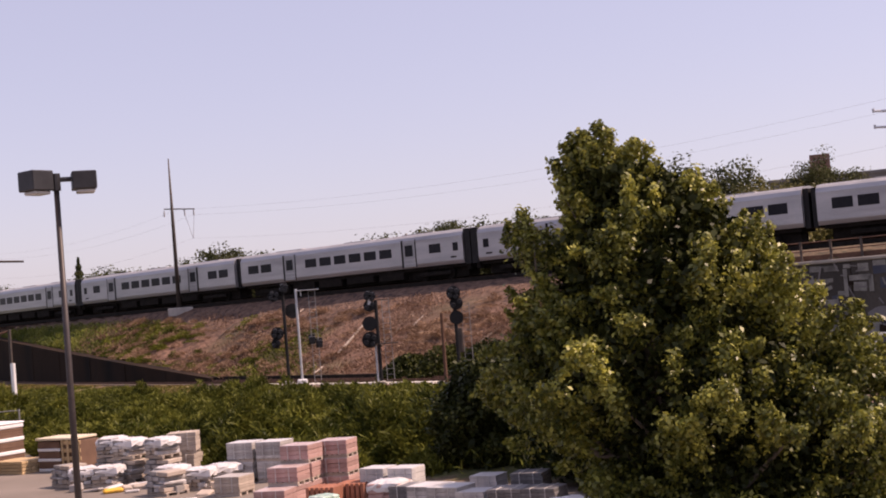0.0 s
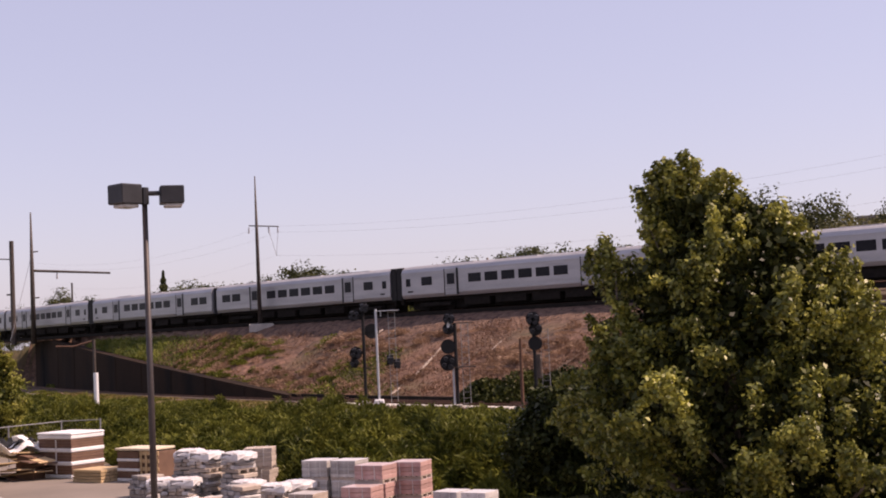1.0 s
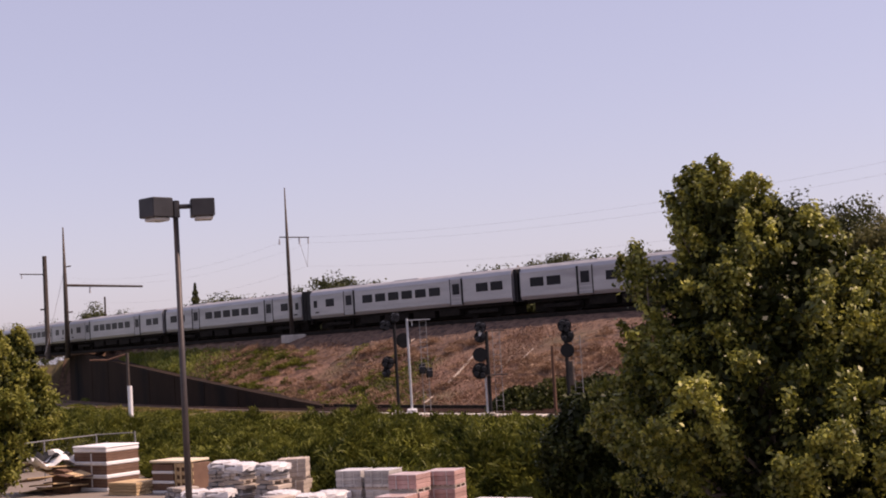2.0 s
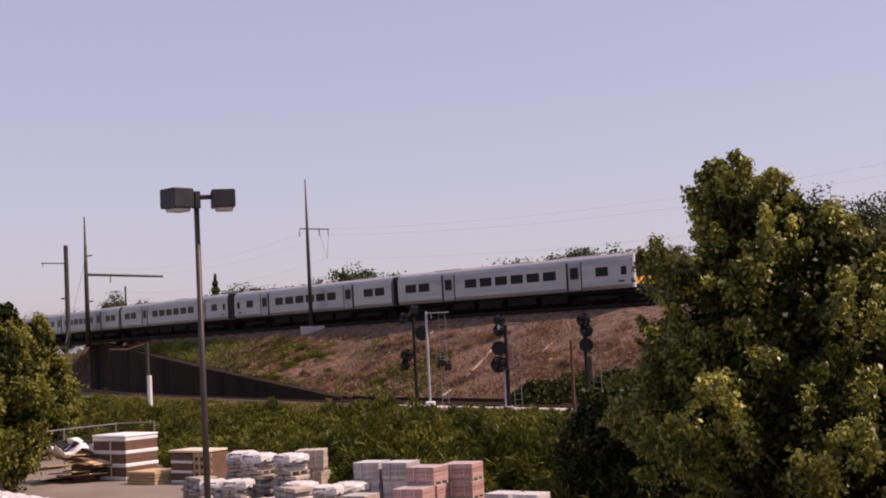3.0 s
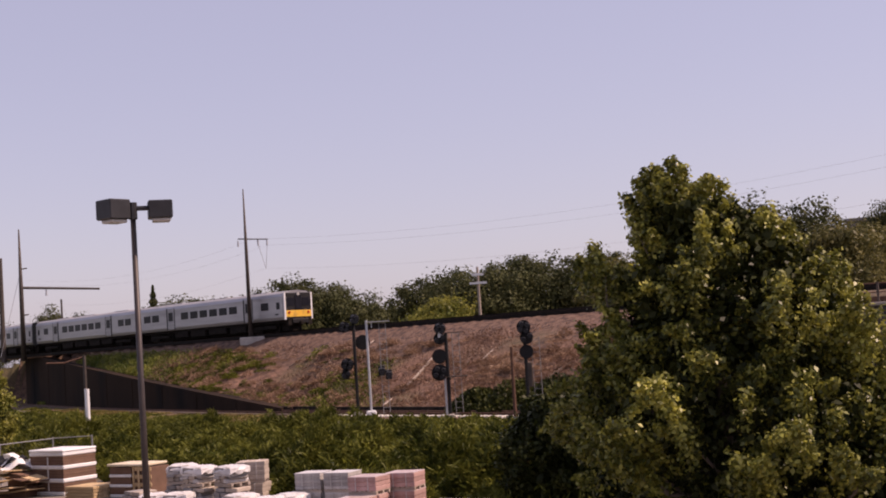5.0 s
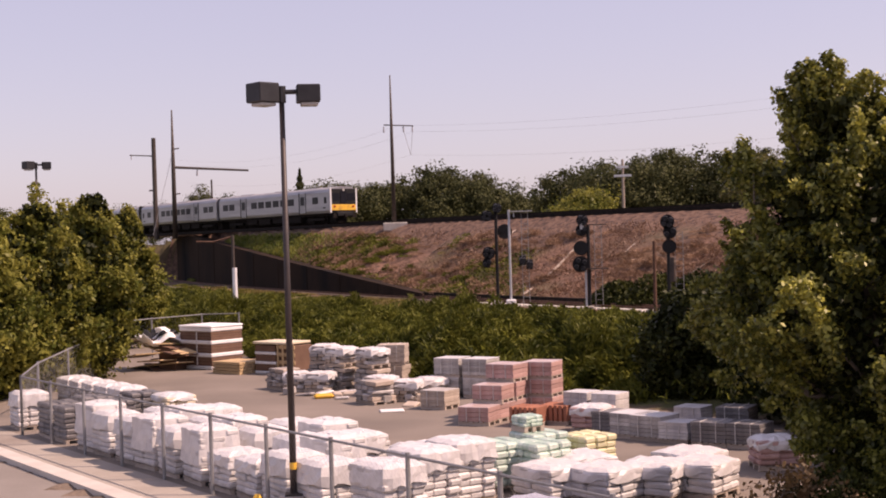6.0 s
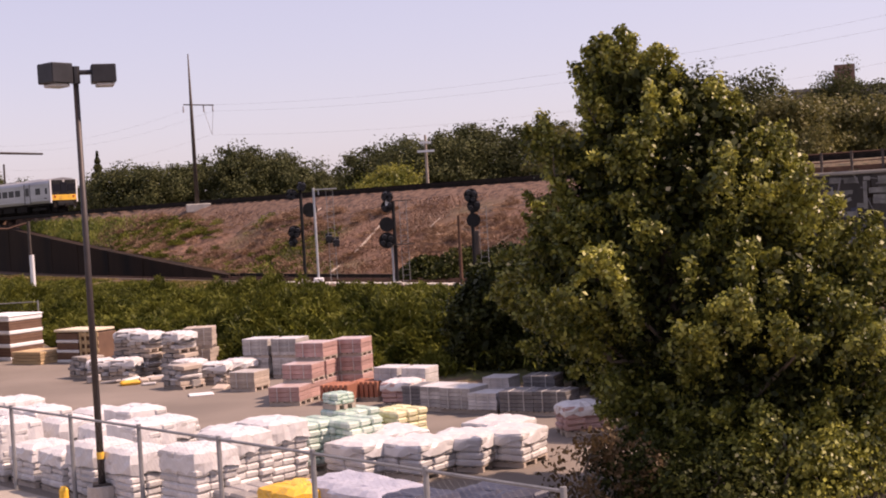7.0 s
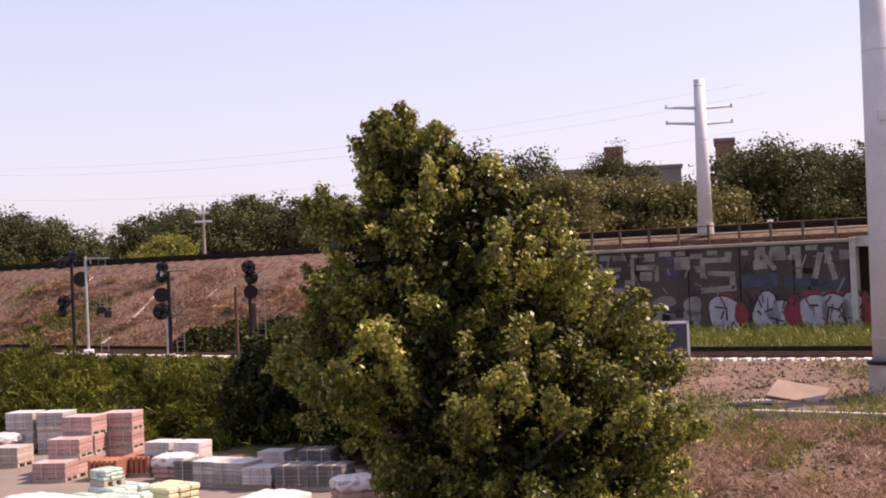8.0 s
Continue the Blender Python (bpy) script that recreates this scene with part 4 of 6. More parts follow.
# mostly hidden trees, added behind the broad tree to shade the yard's far end
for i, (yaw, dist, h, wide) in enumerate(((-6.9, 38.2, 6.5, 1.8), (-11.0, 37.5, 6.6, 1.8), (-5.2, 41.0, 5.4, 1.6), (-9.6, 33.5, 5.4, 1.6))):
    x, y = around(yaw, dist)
    build_crown_tree("shade_tree", "dark leafy tree added behind the broad tree to cast shade", x, y, 0, yaw,
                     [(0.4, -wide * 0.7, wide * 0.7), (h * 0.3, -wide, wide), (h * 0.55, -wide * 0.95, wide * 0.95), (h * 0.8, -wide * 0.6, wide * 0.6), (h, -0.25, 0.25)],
                     150, 140, 1.0, 0.24, 0.16, LEAF_SHADE, 181 + i, 0.13, 12, 0.95, 2000)


def build_wood(name, label, line, seed, material, leaf=0.34, clumps=22, per=85):
    """A belt of far trees: (bearing, distance, top height, half width, foot)."""
    all_pts, faces = [], []
    rng = random.Random(seed)
    for k, (yaw, dist, top, wide, foot) in enumerate(line):
        x, y = around(yaw, dist)
        h = top - foot
        lobes = [(x, y, foot + h * 0.6, wide, wide, h * 0.4), (x + rng.uniform(-1, 1) * wide * 0.5, y, foot + h * 0.78, wide * 0.6, wide * 0.6, h * 0.23), (x + rng.uniform(-1, 1) * wide * 0.7, y - 1, foot + h * 0.3, wide * 0.9, wide, h * 0.32)]
        pts, _, face = crown_points(lobes, int(clumps * wide), per, 0.62, seed * 100 + k, 0.4)
        all_pts.append(pts)
        faces.append(face)
    me = leaves_mesh(name, np.concatenate(all_pts), leaf, material, seed, face=np.concatenate(faces))
    return tagged(new(name, me), label, "woodland", kind="stuff")


def belt(pairs, dist, wide, foot, gap, seed, ddist=12):
    """Trees spread along a skyline of (bearing, elevation) points."""
    rng = random.Random(seed)
    ya, ea = [p[0] for p in pairs], [p[1] for p in pairs]
    out, yaw = [], ya[0]
    while yaw < ya[-1]:
        el = float(np.interp(yaw, ya, ea)) * rng.uniform(0.86, 1.0)
        d = dist + rng.uniform(0, ddist)
        w = wide * rng.uniform(0.75, 1.3)
        out.append((yaw, d, EYE[2] + d * math.tan(radians(el)), w, foot))
        yaw += gap * rng.uniform(0.7, 1.3)
    return out


build_wood("far_wood", "dense dark green wood behind the railway", belt([(-4.5, 3.6), (-1.0, 3.35), (1.3, 3.2), (4.0, 2.85), (4.9, 2.45)], 150, 4.2, 6, 1.0, 3), 3, LEAF_FAR)
build_wood("far_wood", "rounded dark green trees behind the railway", belt([(6.6, 2.2), (7.4, 3.05), (8.6, 3.1), (9.6, 2.75), (11.6, 2.5), (14.4, 2.45)], 170, 4.6, 6.5, 1.0, 4), 4, LEAF_FAR)
build_wood("far_wood", "distant green trees low on the skyline", belt([(5.0, 1.9), (6.6, 1.85)], 230, 4, 6, 0.7, 5) + belt([(14.8, 2.0), (17, 2.0), (17.9, 1.9)], 260, 4, 6, 0.8, 6) + belt([(17.8, 2.3), (18.9, 2.55), (19.4, 2.2)], 240, 3, 6, 0.5, 8) + belt([(20.5, 1.9), (30, 1.9)], 300, 5, 6, 1.0, 9), 5, LEAF_FAR)
build_wood("far_wood", "yellowing trees behind the graffiti wall", belt([(-19.2, 3.2), (-17.5, 3.4), (-15.6, 3.7), (-13.6, 3.6), (-11, 3.2), (-5, 3.1)], 112, 3.6, 6.2, 1.2, 7, 8), 7, LEAF_FARW, 0.32)
build_wood("far_wood", "tall dark trees behind the graffiti wall", belt([(-33, 4.6), (-27, 4.3), (-25.3, 4.2), (-23.4, 4.75), (-20.5, 4.6), (-19.6, 4.2)], 120, 4.6, 6.2, 1.2, 12), 12, LEAF_FAR, 0.32)
build_wood("far_wood", "dark round tree before a building", [(-15.9, 190, 5.6 + 190 * 0.084, 5.0, 6), (-14.9, 190, 5.6 + 190 * 0.078, 4.0, 6), (-16.8, 190, 5.6 + 190 * 0.073, 3.5, 6)], 13, LEAF_FAR)
build_wood("far_wood", "dark trees standing up behind the broad tree", [(-10.4, 118, 5.6 + 118 * 0.091, 3.6, 6), (-12.2, 118, 5.6 + 118 * 0.083, 3.3, 6), (-8.8, 120, 5.6 + 120 * 0.08, 3.2, 6)], 14, LEAF_FAR, 0.32)
build_wood("yellow_shrub", "light green shrubs behind the tracks", [(3.1, 125, 5.6 + 125 * 0.031, 2.2, 6.5), (2.6, 125, 5.6 + 125 * 0.025, 1.6, 6.5)], 15, LEAF_L, 0.3, 24, 50)


def build_spruce():
    x, y = around(14.8, 195)
    t = thing("spruce", "narrow dark spruce on the skyline", "tree", pose(x, y, 6))
    h = 5.6 + 195 * math.tan(radians(3.1)) - 6
    rng = np.random.default_rng(4)
    k = rng.random(6000) ** 1.2
    r = (1 - k) * 2.6 * rng.random(6000) ** 0.5 * (0.75 + 0.25 * np.sin(k * 60))
    a = rng.random(6000) * 6.283
    part("trunk", Shape().tube([(0, 0, -1), (0, 0, h)], [0.25, 0.04], 7), BARK, t)
    part("crown", leaves_mesh("crown", np.stack([r * np.cos(a), r * np.sin(a), 1 + k * (h - 1)], 1), 0.34, LEAF_FAR, 4), None, t)


build_spruce()


def scatter(name, label, n, where, size, material, seed, upright=0.0, slim=0.6, category="weeds"):
    """Leaves or blades over an area; where(rng) gives a place and a height above the ground, or None."""
    rng = random.Random(seed)
    pts = []
    while len(pts) < n:
        p = where(rng)
        if p:
            x, y, h = p
            pts.append((x, y, ground_z(x, y)[0] + h))
    me = leaves_mesh(name, np.array(pts), size, material, seed, upright, slim)
    return tagged(new(name, me), label, category, kind="stuff")


def sprays(name, label, mounds, per_area, blade, slim, material, seed, category="weeds"):
    """Feathery mounds (x, y, radius, height): thin blades that spray up and outwards from each one's middle."""
    rng = np.random.default_rng(seed)
    cen, way, long = [], [], []
    for x, y, r, h in mounds:
        n = int(per_area * r * r * (0.6 + h))
        a, k = rng.uniform(0, 6.28319, n), rng.random(n) ** 0.5
        px, py = x + np.cos(a) * k * r, y + np.sin(a) * k * r
        ground = ground_z(x, y)[0]
        dome = h * (1 - k ** 2.2) * (0.75 + 0.35 * np.sin(px * 3.1 + seed) * np.sin(py * 2.7))
        pz = ground + dome * (0.25 + 0.75 * rng.random(n) ** 0.6)
        lean = k * 0.9
        d = np.stack([np.cos(a) * lean, np.sin(a) * lean, 0.4 + 0.4 * rng.random(n)], 1) + rng.normal(size=(n, 3)) * 0.35
        cen.append(np.stack([px, py, pz], 1))
        way.append(d / np.linalg.norm(d, axis=1)[:, None])
        long.append(blade * (0.5 + 0.9 * rng.random(n)) * min(1.0, 0.45 + h))
    c, d, s = np.concatenate(cen), np.concatenate(way), np.concatenate(long)[:, None]
    e = np.cross(d, rng.normal(size=d.shape))
    e /= np.linalg.norm(e, axis=1)[:, None] + 1e-9
    droop = np.array([0, 0, -0.12])
    v = np.stack([c - d * s * 0.5, c + e * s * 0.5 * slim, c + d * s * 0.5 + droop * s, c - e * s * 0.5 * slim], 1).reshape(-1, 3)
    me = arrays_mesh(name, v, np.arange(len(c) * 4).reshape(-1, 4), material)
    return tagged(new(name, me), label, category, kind="stuff")


def bank_mounds(seed, count, tall):
    """Places of weed mounds over the bank, low beside the track."""
    rng = np.random.default_rng(seed)
    out = []
    while len(out) < count:
        x = rng.uniform(-52, 9.5)
        lo, hi = edge_y(x), lower_y(x) - 1.6
        y = lo + (hi - lo) * rng.random() ** 1.1
        if x > -0.6 and y < 58:
            continue
        reach = hi - y
        h = min(tall * (0.3 + rng.random() ** 1.5), (0.05 if x < -11 else 0.11) * reach + 0.1)
        out.append((x, y, (0.5 + 0.5 * rng.random() + 0.35 * h) * (0.6 if reach < 1 else 1), h))
    return out


sprays("bank_weeds", "dense feathery green weeds and brush on the bank", bank_mounds(31, 420, 2.0), 460, 0.42, 0.2, WEED, 31)
sprays("bank_weeds", "low green weeds between the taller ones", bank_mounds(35, 420, 0.6), 260, 0.3, 0.3, WEED, 35)


def weeds(rng):
    x = rng.uniform(-50, 9)
    lo, hi = edge_y(x) - 0.3, lower_y(x) - 1.7
    y = rng.uniform(lo, hi)
    k = 0.35 + 0.9 * max(lump(x, y, 0.3) + 0.3, 0)
    return x, y, k * min(1.5, (0.028 if x < -11 else 0.1) * (hi - y) + 0.02) * rng.random() ** 0.6


scatter("bank_grass", "tall soft grass among the weeds", 9000, weeds, 0.34, SOFTGRASS, 32, 0.75, 0.14)


def bush_at(cx, cy, rx, h, power=0.5):
    def where(rng):
        a, r = rng.uniform(0, 6.283), rng.random() ** 0.5
        return cx + math.cos(a) * r * rx, cy + math.sin(a) * r * rx * 0.8, h * (1 - r * r * 0.8) * rng.random() ** power
    return where


for i, (yaw, dist, rx, h) in enumerate(((8.6, 79, 1.7, 1.9), (9.8, 80, 1.8, 1.7), (7.6, 76, 1.7, 1.3), (10.9, 80, 1.4, 1.2), (18.6, 100, 3.0, 2.0), (13.3, 92, 2.2, 1.3), (15.4, 96, 2.0, 1.2))):
    x, y = around(yaw, dist)
    sprays("bush", "feathery green shrub on the bank", [(x + rx * 0.5 * math.cos(k * 2.4), y + rx * 0.5 * math.sin(k * 2.4), rx * (0.6 + 0.1 * (k % 3)), h * (1 - 0.12 * k)) for k in range(5)], 330, 0.45, 0.16, WEED, 40 + i, "bush")
for i, (yaw, dist, rx, h) in enumerate(((1.9, 81, 1.8, 1.3), (0.3, 79, 2.2, 1.7), (-1.5, 77, 2.0, 1.8), (-3.5, 75, 2.4, 2.0), (-6.0, 72, 2.5, 2.2))):
    x, y = around(yaw, dist)
    scatter("bush", "green shrub behind the lower track, shade painted into its leaves", 3000, bush_at(x, y, rx, h), 0.22, LEAF_SHADE, 50 + i, category="bush")


def straw(rng):
    x = rng.uniform(-44, -13)
    hi = lower_y(x) - 1.5
    y = hi - 7 * rng.random() ** 1.5
    return (x, y, (0.05 + 0.035 * (hi - y)) * rng.random()) if lump(x, y, 0.22) > -0.1 else None


scatter("straw_grass", "dry yellow grass beside the lower track", 8000, straw, 0.24, STRAW, 33, 0.6, 0.2)


def slope_where(x0, x1, f0, f1, h, keep=None):
    def where(rng):
        x = rng.uniform(x0, x1)
        a, b = lower_y(x) + 4.2, upper_y(x) - 2.6
        f = rng.uniform(f0, f1)
        y = a + (b - a) * f
        if keep and not keep(x, y, f, rng):
            return None
        return x, y, h * rng.random()
    return where


scatter("dry_brush", "dry brown brush on the embankment", 26000, slope_where(-34, 11, 0.02, 0.86, 0.4, lambda x, y, f, r: lump(x, y, 0.2) > r.uniform(-0.5, 0.4) + 0.5 * max(f - 0.5, 0)), 0.24, DRY, 61, 0.5, 0.22)
def slope_mounds(seed, count, x0, x1, f0, f1, keep):
    rng = np.random.default_rng(seed)
    out = []
    while len(out) < count:
        x, f = rng.uniform(x0, x1), rng.uniform(f0, f1)
        a, b = lower_y(x) + 4.2, upper_y(x) - 2.6
        y = a + (b - a) * f
        if lump(x, y, 0.17) > keep + 0.3 * rng.normal():
            out.append((x, y, 0.35 + 0.6 * rng.random(), 0.2 + 0.5 * rng.random() ** 2))
    return out


sprays("dry_tufts", "tufts of dry brown grass on the embankment", slope_mounds(67, 520, -34, 10, 0.03, 0.8, 0.05), 420, 0.4, 0.12, DRYGRASS, 67)
sprays("green_tufts", "tufts of green weeds on the embankment", slope_mounds(68, 190, -38, -12, 0.1, 0.75, 0.08), 380, 0.4, 0.16, WEED, 68)
scatter("slope_weeds", "green weeds in patches on the embankment", 5200, slope_where(-40, -9, 0.05, 0.78, 0.35, lambda x, y, f, r: lump(x, y, 0.13) > 0.12 + 0.2 * f), 0.3, WEED, 62, 0.4, 0.4)
scatter("slope_grass", "yellow-green grass at the top of the embankment", 14000, slope_where(-56, -26, 0.12, 0.8, 0.4, lambda x, y, f, r: r.random() < step(-26, -34, x)), 0.4, GRASS, 63, 0.8, 0.2)


def verge(rng):
    x = rng.uniform(11, 34)
    lo, hi = lower_y(x) + 4.6, wall_y(x) - 0.3
    return x, rng.uniform(lo, hi), (0.55 + 0.5 * max(lump(x, 5, 0.5), 0)) * rng.random()


scatter("verge_grass", "tall bright green grass before the graffiti wall", 22000, verge, 0.42, GRASS, 64, 0.85, 0.11)


def dirt_weeds(rng):
    x = rng.uniform(9, 24)
    lo, hi = edge_y(x), lower_y(x) - 3
    f = rng.random()
    if lump(x, f * 9, 0.35) < 0.05 + 0.3 * abs(f - 0.45):
        return None
    return x, lo + (hi - lo) * f, 0.4 * rng.random()


def bank_brush(rng):
    x = rng.uniform(8, 24)
    lo, hi = edge_y(x), lower_y(x) - 3
    f = 0.45 * rng.random()
    return (x, lo + (hi - lo) * f, 0.3 * rng.random()) if lump(x, f * 30, 0.5) > -0.15 else None


scatter("bank_brush", "dry brown brush and litter on the dirt bank", 26000, bank_brush, 0.2, DRYGRASS, 66, 0.5, 0.12)
scatter("dirt_weeds", "sparse weeds on bare dirt", 9000, dirt_weeds, 0.26, GRASS, 65, 0.75, 0.12)


def dirt_mounds(seed, count, f0, f1):
    rng = np.random.default_rng(seed)
    out = []
    while len(out) < count:
        x, f = rng.uniform(8.5, 23), rng.uniform(f0, f1)
        lo, hi = edge_y(x), lower_y(x) - 3
        out.append((x, lo + (hi - lo) * f, 0.2 + 0.35 * rng.random(), 0.15 + 0.35 * rng.random() ** 2))
    return out


sprays("bank_tufts", "dry brown tufts on the dirt bank", dirt_mounds(91, 190, 0.0, 0.42), 700, 0.22, 0.12, DRYGRASS, 91)
sprays("bank_tufts", "green grass tufts along the dirt bank", dirt_mounds(92, 90, 0.3, 0.55), 800, 0.26, 0.12, GRASS, 92)
sprays("bank_tufts", "low green weeds on the dirt bank", dirt_mounds(93, 60, 0.0, 0.4), 600, 0.22, 0.2, WEED, 93)


def rubble(name, label, n, x0, x1, fa, fb, lo, hi, material, seed):
    """Loose stones as faceted lumps."""
    rng = random.Random(seed)
    s = Shape()
    for _ in range(n):
        x = rng.uniform(x0, x1)
        a, b = edge_y(x), lower_y(x)
        y = a + (b - a) * rng.uniform(fa, fb)
        r = lo + (hi - lo) * rng.random() ** 3
        m = pose(x, y, ground_z(x, y)[0] + r * 0.2, rng.uniform(0, 360), rng.uniform(0, 360), rng.uniform(0, 360))
        s.add([(r * rng.uniform(0.6, 1), 0, 0), (-r, 0, 0), (0, r * rng.uniform(0.5, 1), 0), (0, -r, 0), (0, 0, r * 0.7), (0, 0, -r)], [(0, 2, 4), (2, 1, 4), (1, 3, 4), (3, 0, 4), (2, 0, 5), (1, 2, 5), (3, 1, 5), (0, 3, 5)], m)
    return tagged(part(name, s, material), label, "rubble", kind="stuff")


BROWNRUBBLE = mat("brown_rubble", (0.12, 0.078, 0.055), (0.27, 0.19, 0.14), 0.9, 0, 3, 20, 0.3, isle=0.35)
rubble("rubble", "broken stones and debris on the dirt bank", 5200, 8, 24, 0.0, 0.5, 0.015, 0.12, BROWNRUBBLE, 71)
rubble("rubble", "brown stones strewn beside the lower track", 3600, 10, 28, 0.62, 0.93, 0.03, 0.13, BROWNRUBBLE, 72)


# ---- posts, signals and lamps ----
def ground_at(x, y):
    return ground_z(x, y)[0]


def build_yard_lamp(x, y, turn, label):
    t = thing("yard_lamp", label, "street lamp", pose(x, y, 0, 0, 0, turn))
    part("footing", Shape().tube([(0, 0, -0.2), (0, 0, 0.47)], [0.34, 0.3], 16), CONC, t, "round concrete footing")
    pole = part("pole", Shape().tube([(0, 0, 0.45), (0, 0, 8.62)], [0.075, 0.055], 12), BRONZE, t, smooth=True)
    part("base_plate", Shape().box(0, 0, 0.47, 0.36, 0.36, 0.04), BRONZE, pole)
    part("notice", Shape().tube([(0, 0, 1.0), (0, 0, 1.14)], 0.078, 12), YELLOW, pole, "yellow band on the pole")
    part("arm", Shape().tube([(-0.3, 0, 8.72), (0.4, 0, 8.72)], 0.05, 8).tube([(0, 0, 8.5), (0, 0, 8.84)], 0.09, 10), HEAD, t)
    for x0, y0, wide, tall, turned in ((-0.38, -0.08, 0.5, 0.4, 38), (0.54, 0.05, 0.48, 0.36, 4)):
        at = pose(x0, y0, 8.5, 0, 0, turned)
        h = part("lamp_head", Shape().box(0, 0, 0, wide, wide, tall, at, 0.02), HEAD, t, "dark boxy lamp head")
        part("lens", Shape().box(0.02, 0, -0.07, wide * 0.75, wide * 0.75, 0.075, at, 0.02), LENS, h)
    return t


LAMP = around(15.44, 28.4)
lamp = build_yard_lamp(LAMP[0], LAMP[1], 14, "twin-headed parking lot lamp on a slim dark pole")
far_lamp = copy_thing(lamp, pose(*around(25.3, 76), 1.5, 0, 0, 20))
tagged(far_lamp, "distant twin-headed lamp beyond the corner trees")


def signal_head(parent, x, y, z, r=0.42, hoods=4):
    """A round black target with hooded lamps."""
    r *= 0.88
    h = part("signal_head", Shape().tube([(x, y, z), (x, y + 0.07, z)], r, 20), BLACK, parent)
    for i in range(hoods):
        a = 6.283 * i / hoods + 0.5
        px, pz = x + math.cos(a) * r * 0.55, z + math.sin(a) * r * 0.55
        part("hood", Shape().tube([(px, y - 0.34, pz - 0.03), (px, y, pz)], [0.125, 0.13], 10), HEAD, h)
        part("lens", Shape().tube([(px, y - 0.04, pz), (px, y - 0.02, pz)], 0.09, 10), LENS, h)
    part("case", Shape().box(x, y + 0.2, z - 0.3, 0.4, 0.28, 0.6, None, 0.04), BLACK, h)
    return h


def ladder(parent, x, y, z0, z1):
    s = Shape()
    for dx in (-0.2, 0.2):
        s.tube([(x + dx, y, z0), (x + dx, y, z1)], 0.018, 6)
    for z in np.arange(z0 + 0.2, z1, 0.32):
        s.tube([(x - 0.2, y, z), (x + 0.2, y, z)], 0.012, 6)
    part("ladder", s, FENCEM, parent, "dull steel ladder")


def build_signals():
    z = LOW_Z - 0.1
    a = thing("signal_mast", "black railway signal mast with clustered heads beside the track", "railway signal", pose(-9.99, 84.6, z, 0, 0, 8), group="railway signals")
    part("post", Shape().tube([(0, 0, 0), (0, 0, 6.1)], 0.1, 10), BLACK, a)
    part("base", Shape().box(0, 0, 0, 0.5, 0.5, 0.3, None, 0.03), CONC, a)
    signal_head(a, -0.55, -0.1, 5.55, 0.4)
    signal_head(a, 0.08, -0.1, 6.0, 0.34)
    signal_head(a, 0.52, 0.1, 4.55, 0.52, 0)
    signal_head(a, -0.5, -0.1, 3.25, 0.45)
    signal_head(a, -0.62, -0.1, 2.65, 0.32, 2)
    part("bracket", Shape().box(-0.25, 0, 5.5, 0.7, 0.08, 0.08).box(-0.25, 0, 3.2, 0.7, 0.08, 0.08).box(0.25, 0, 4.5, 0.5, 0.08, 0.08), BLACK, a)
    b = thing("signal_mast", "pale grey signal post with a ladder on a concrete block", "railway signal", pose(-9.05, 83.4, z, 0, 0, 8), group="railway signals")
    part("post", Shape().tube([(0, 0, 0.3), (0, 0, 5.85)], 0.075, 12), GALV, b)
    part("base", Shape().box(0, 0, -0.1, 0.6, 0.6, 0.5, None, 0.05), WHITEP, b, "whitish concrete block")
    ladder(b, 0.95, 0.2, 0.0, 5.7)
    part("platform", Shape().box(0.75, 0.1, 5.72, 1.3, 0.5, 0.05).box(0.3, 0.1, 5.4, 0.06, 0.06, 0.35), GALV, b)
    signal_head(b, 0.78, 0.3, 2.75, 0.22, 3)
    signal_head(b, 1.2, 0.3, 2.5, 0.2, 3)
    c = thing("signal_mast", "dark signal mast with three stacked round heads", "railway signal", pose(-4.05, 77.6, z, 0, 0, 4), group="railway signals")
    part("post", Shape().tube([(0.06, 0, 0.2), (0.06, 0, 4.75)], 0.1, 10), BLACK, c)
    part("pole_wrap", Shape().tube([(-0.12, 0, 0.0), (-0.12, 0, 2.3)], 0.065, 10), GALV, c)
    part("base", Shape().box(-0.1, -0.2, -0.1, 0.8, 0.7, 0.3, None, 0.04), CONC, c)
    signal_head(c, -0.25, -0.15, 5.0, 0.38)
    signal_head(c, -0.3, -0.15, 4.45, 0.38, 2)
    signal_head(c, -0.36, -0.15, 3.45, 0.47, 0)
    signal_head(c, -0.4, -0.15, 2.55, 0.52)
    part("number_plate", Shape().box(-0.28, -0.35, 4.5, 0.2, 0.03, 0.34), WHITEP, c)
    ladder(c, 0.6, 0.2, 0.0, 4.8)
    part("platform", Shape().box(0.5, 0.0, 2.25, 1.3, 0.45, 0.06).box(0.55, 0.1, 4.72, 1.1, 0.05, 0.05), POLE, c)
    d = thing("signal_mast", "dark signal mast with two round heads half hidden by leaves", "railway signal", pose(0.4, 72.6, z, 0, 0, 0), group="railway signals")
    part("post", Shape().tube([(0, 0, 0), (0, 0, 4.9)], 0.1, 10), BLACK, d)
    signal_head(d, -0.02, -0.15, 4.75, 0.42)
    signal_head(d, 0.1, -0.15, 4.2, 0.4, 2)
    signal_head(d, 0.05, -0.15, 3.45, 0.42, 0)
    part("case", Shape().box(0.1, 0.1, 1.6, 0.4, 0.3, 1.3, None, 0.03), POLE, d)
    ladder(d, 0.55, 0.3, 0, 4.2)
    e = thing("timber_post", "bare brown timber post beside the track", "post", pose(-0.36, 73.2, z))
    part("post", Shape().tube([(0, 0, -0.2), (0.03, 0, 3.75)], [0.1, 0.08], 9), RUST, e)


build_signals()


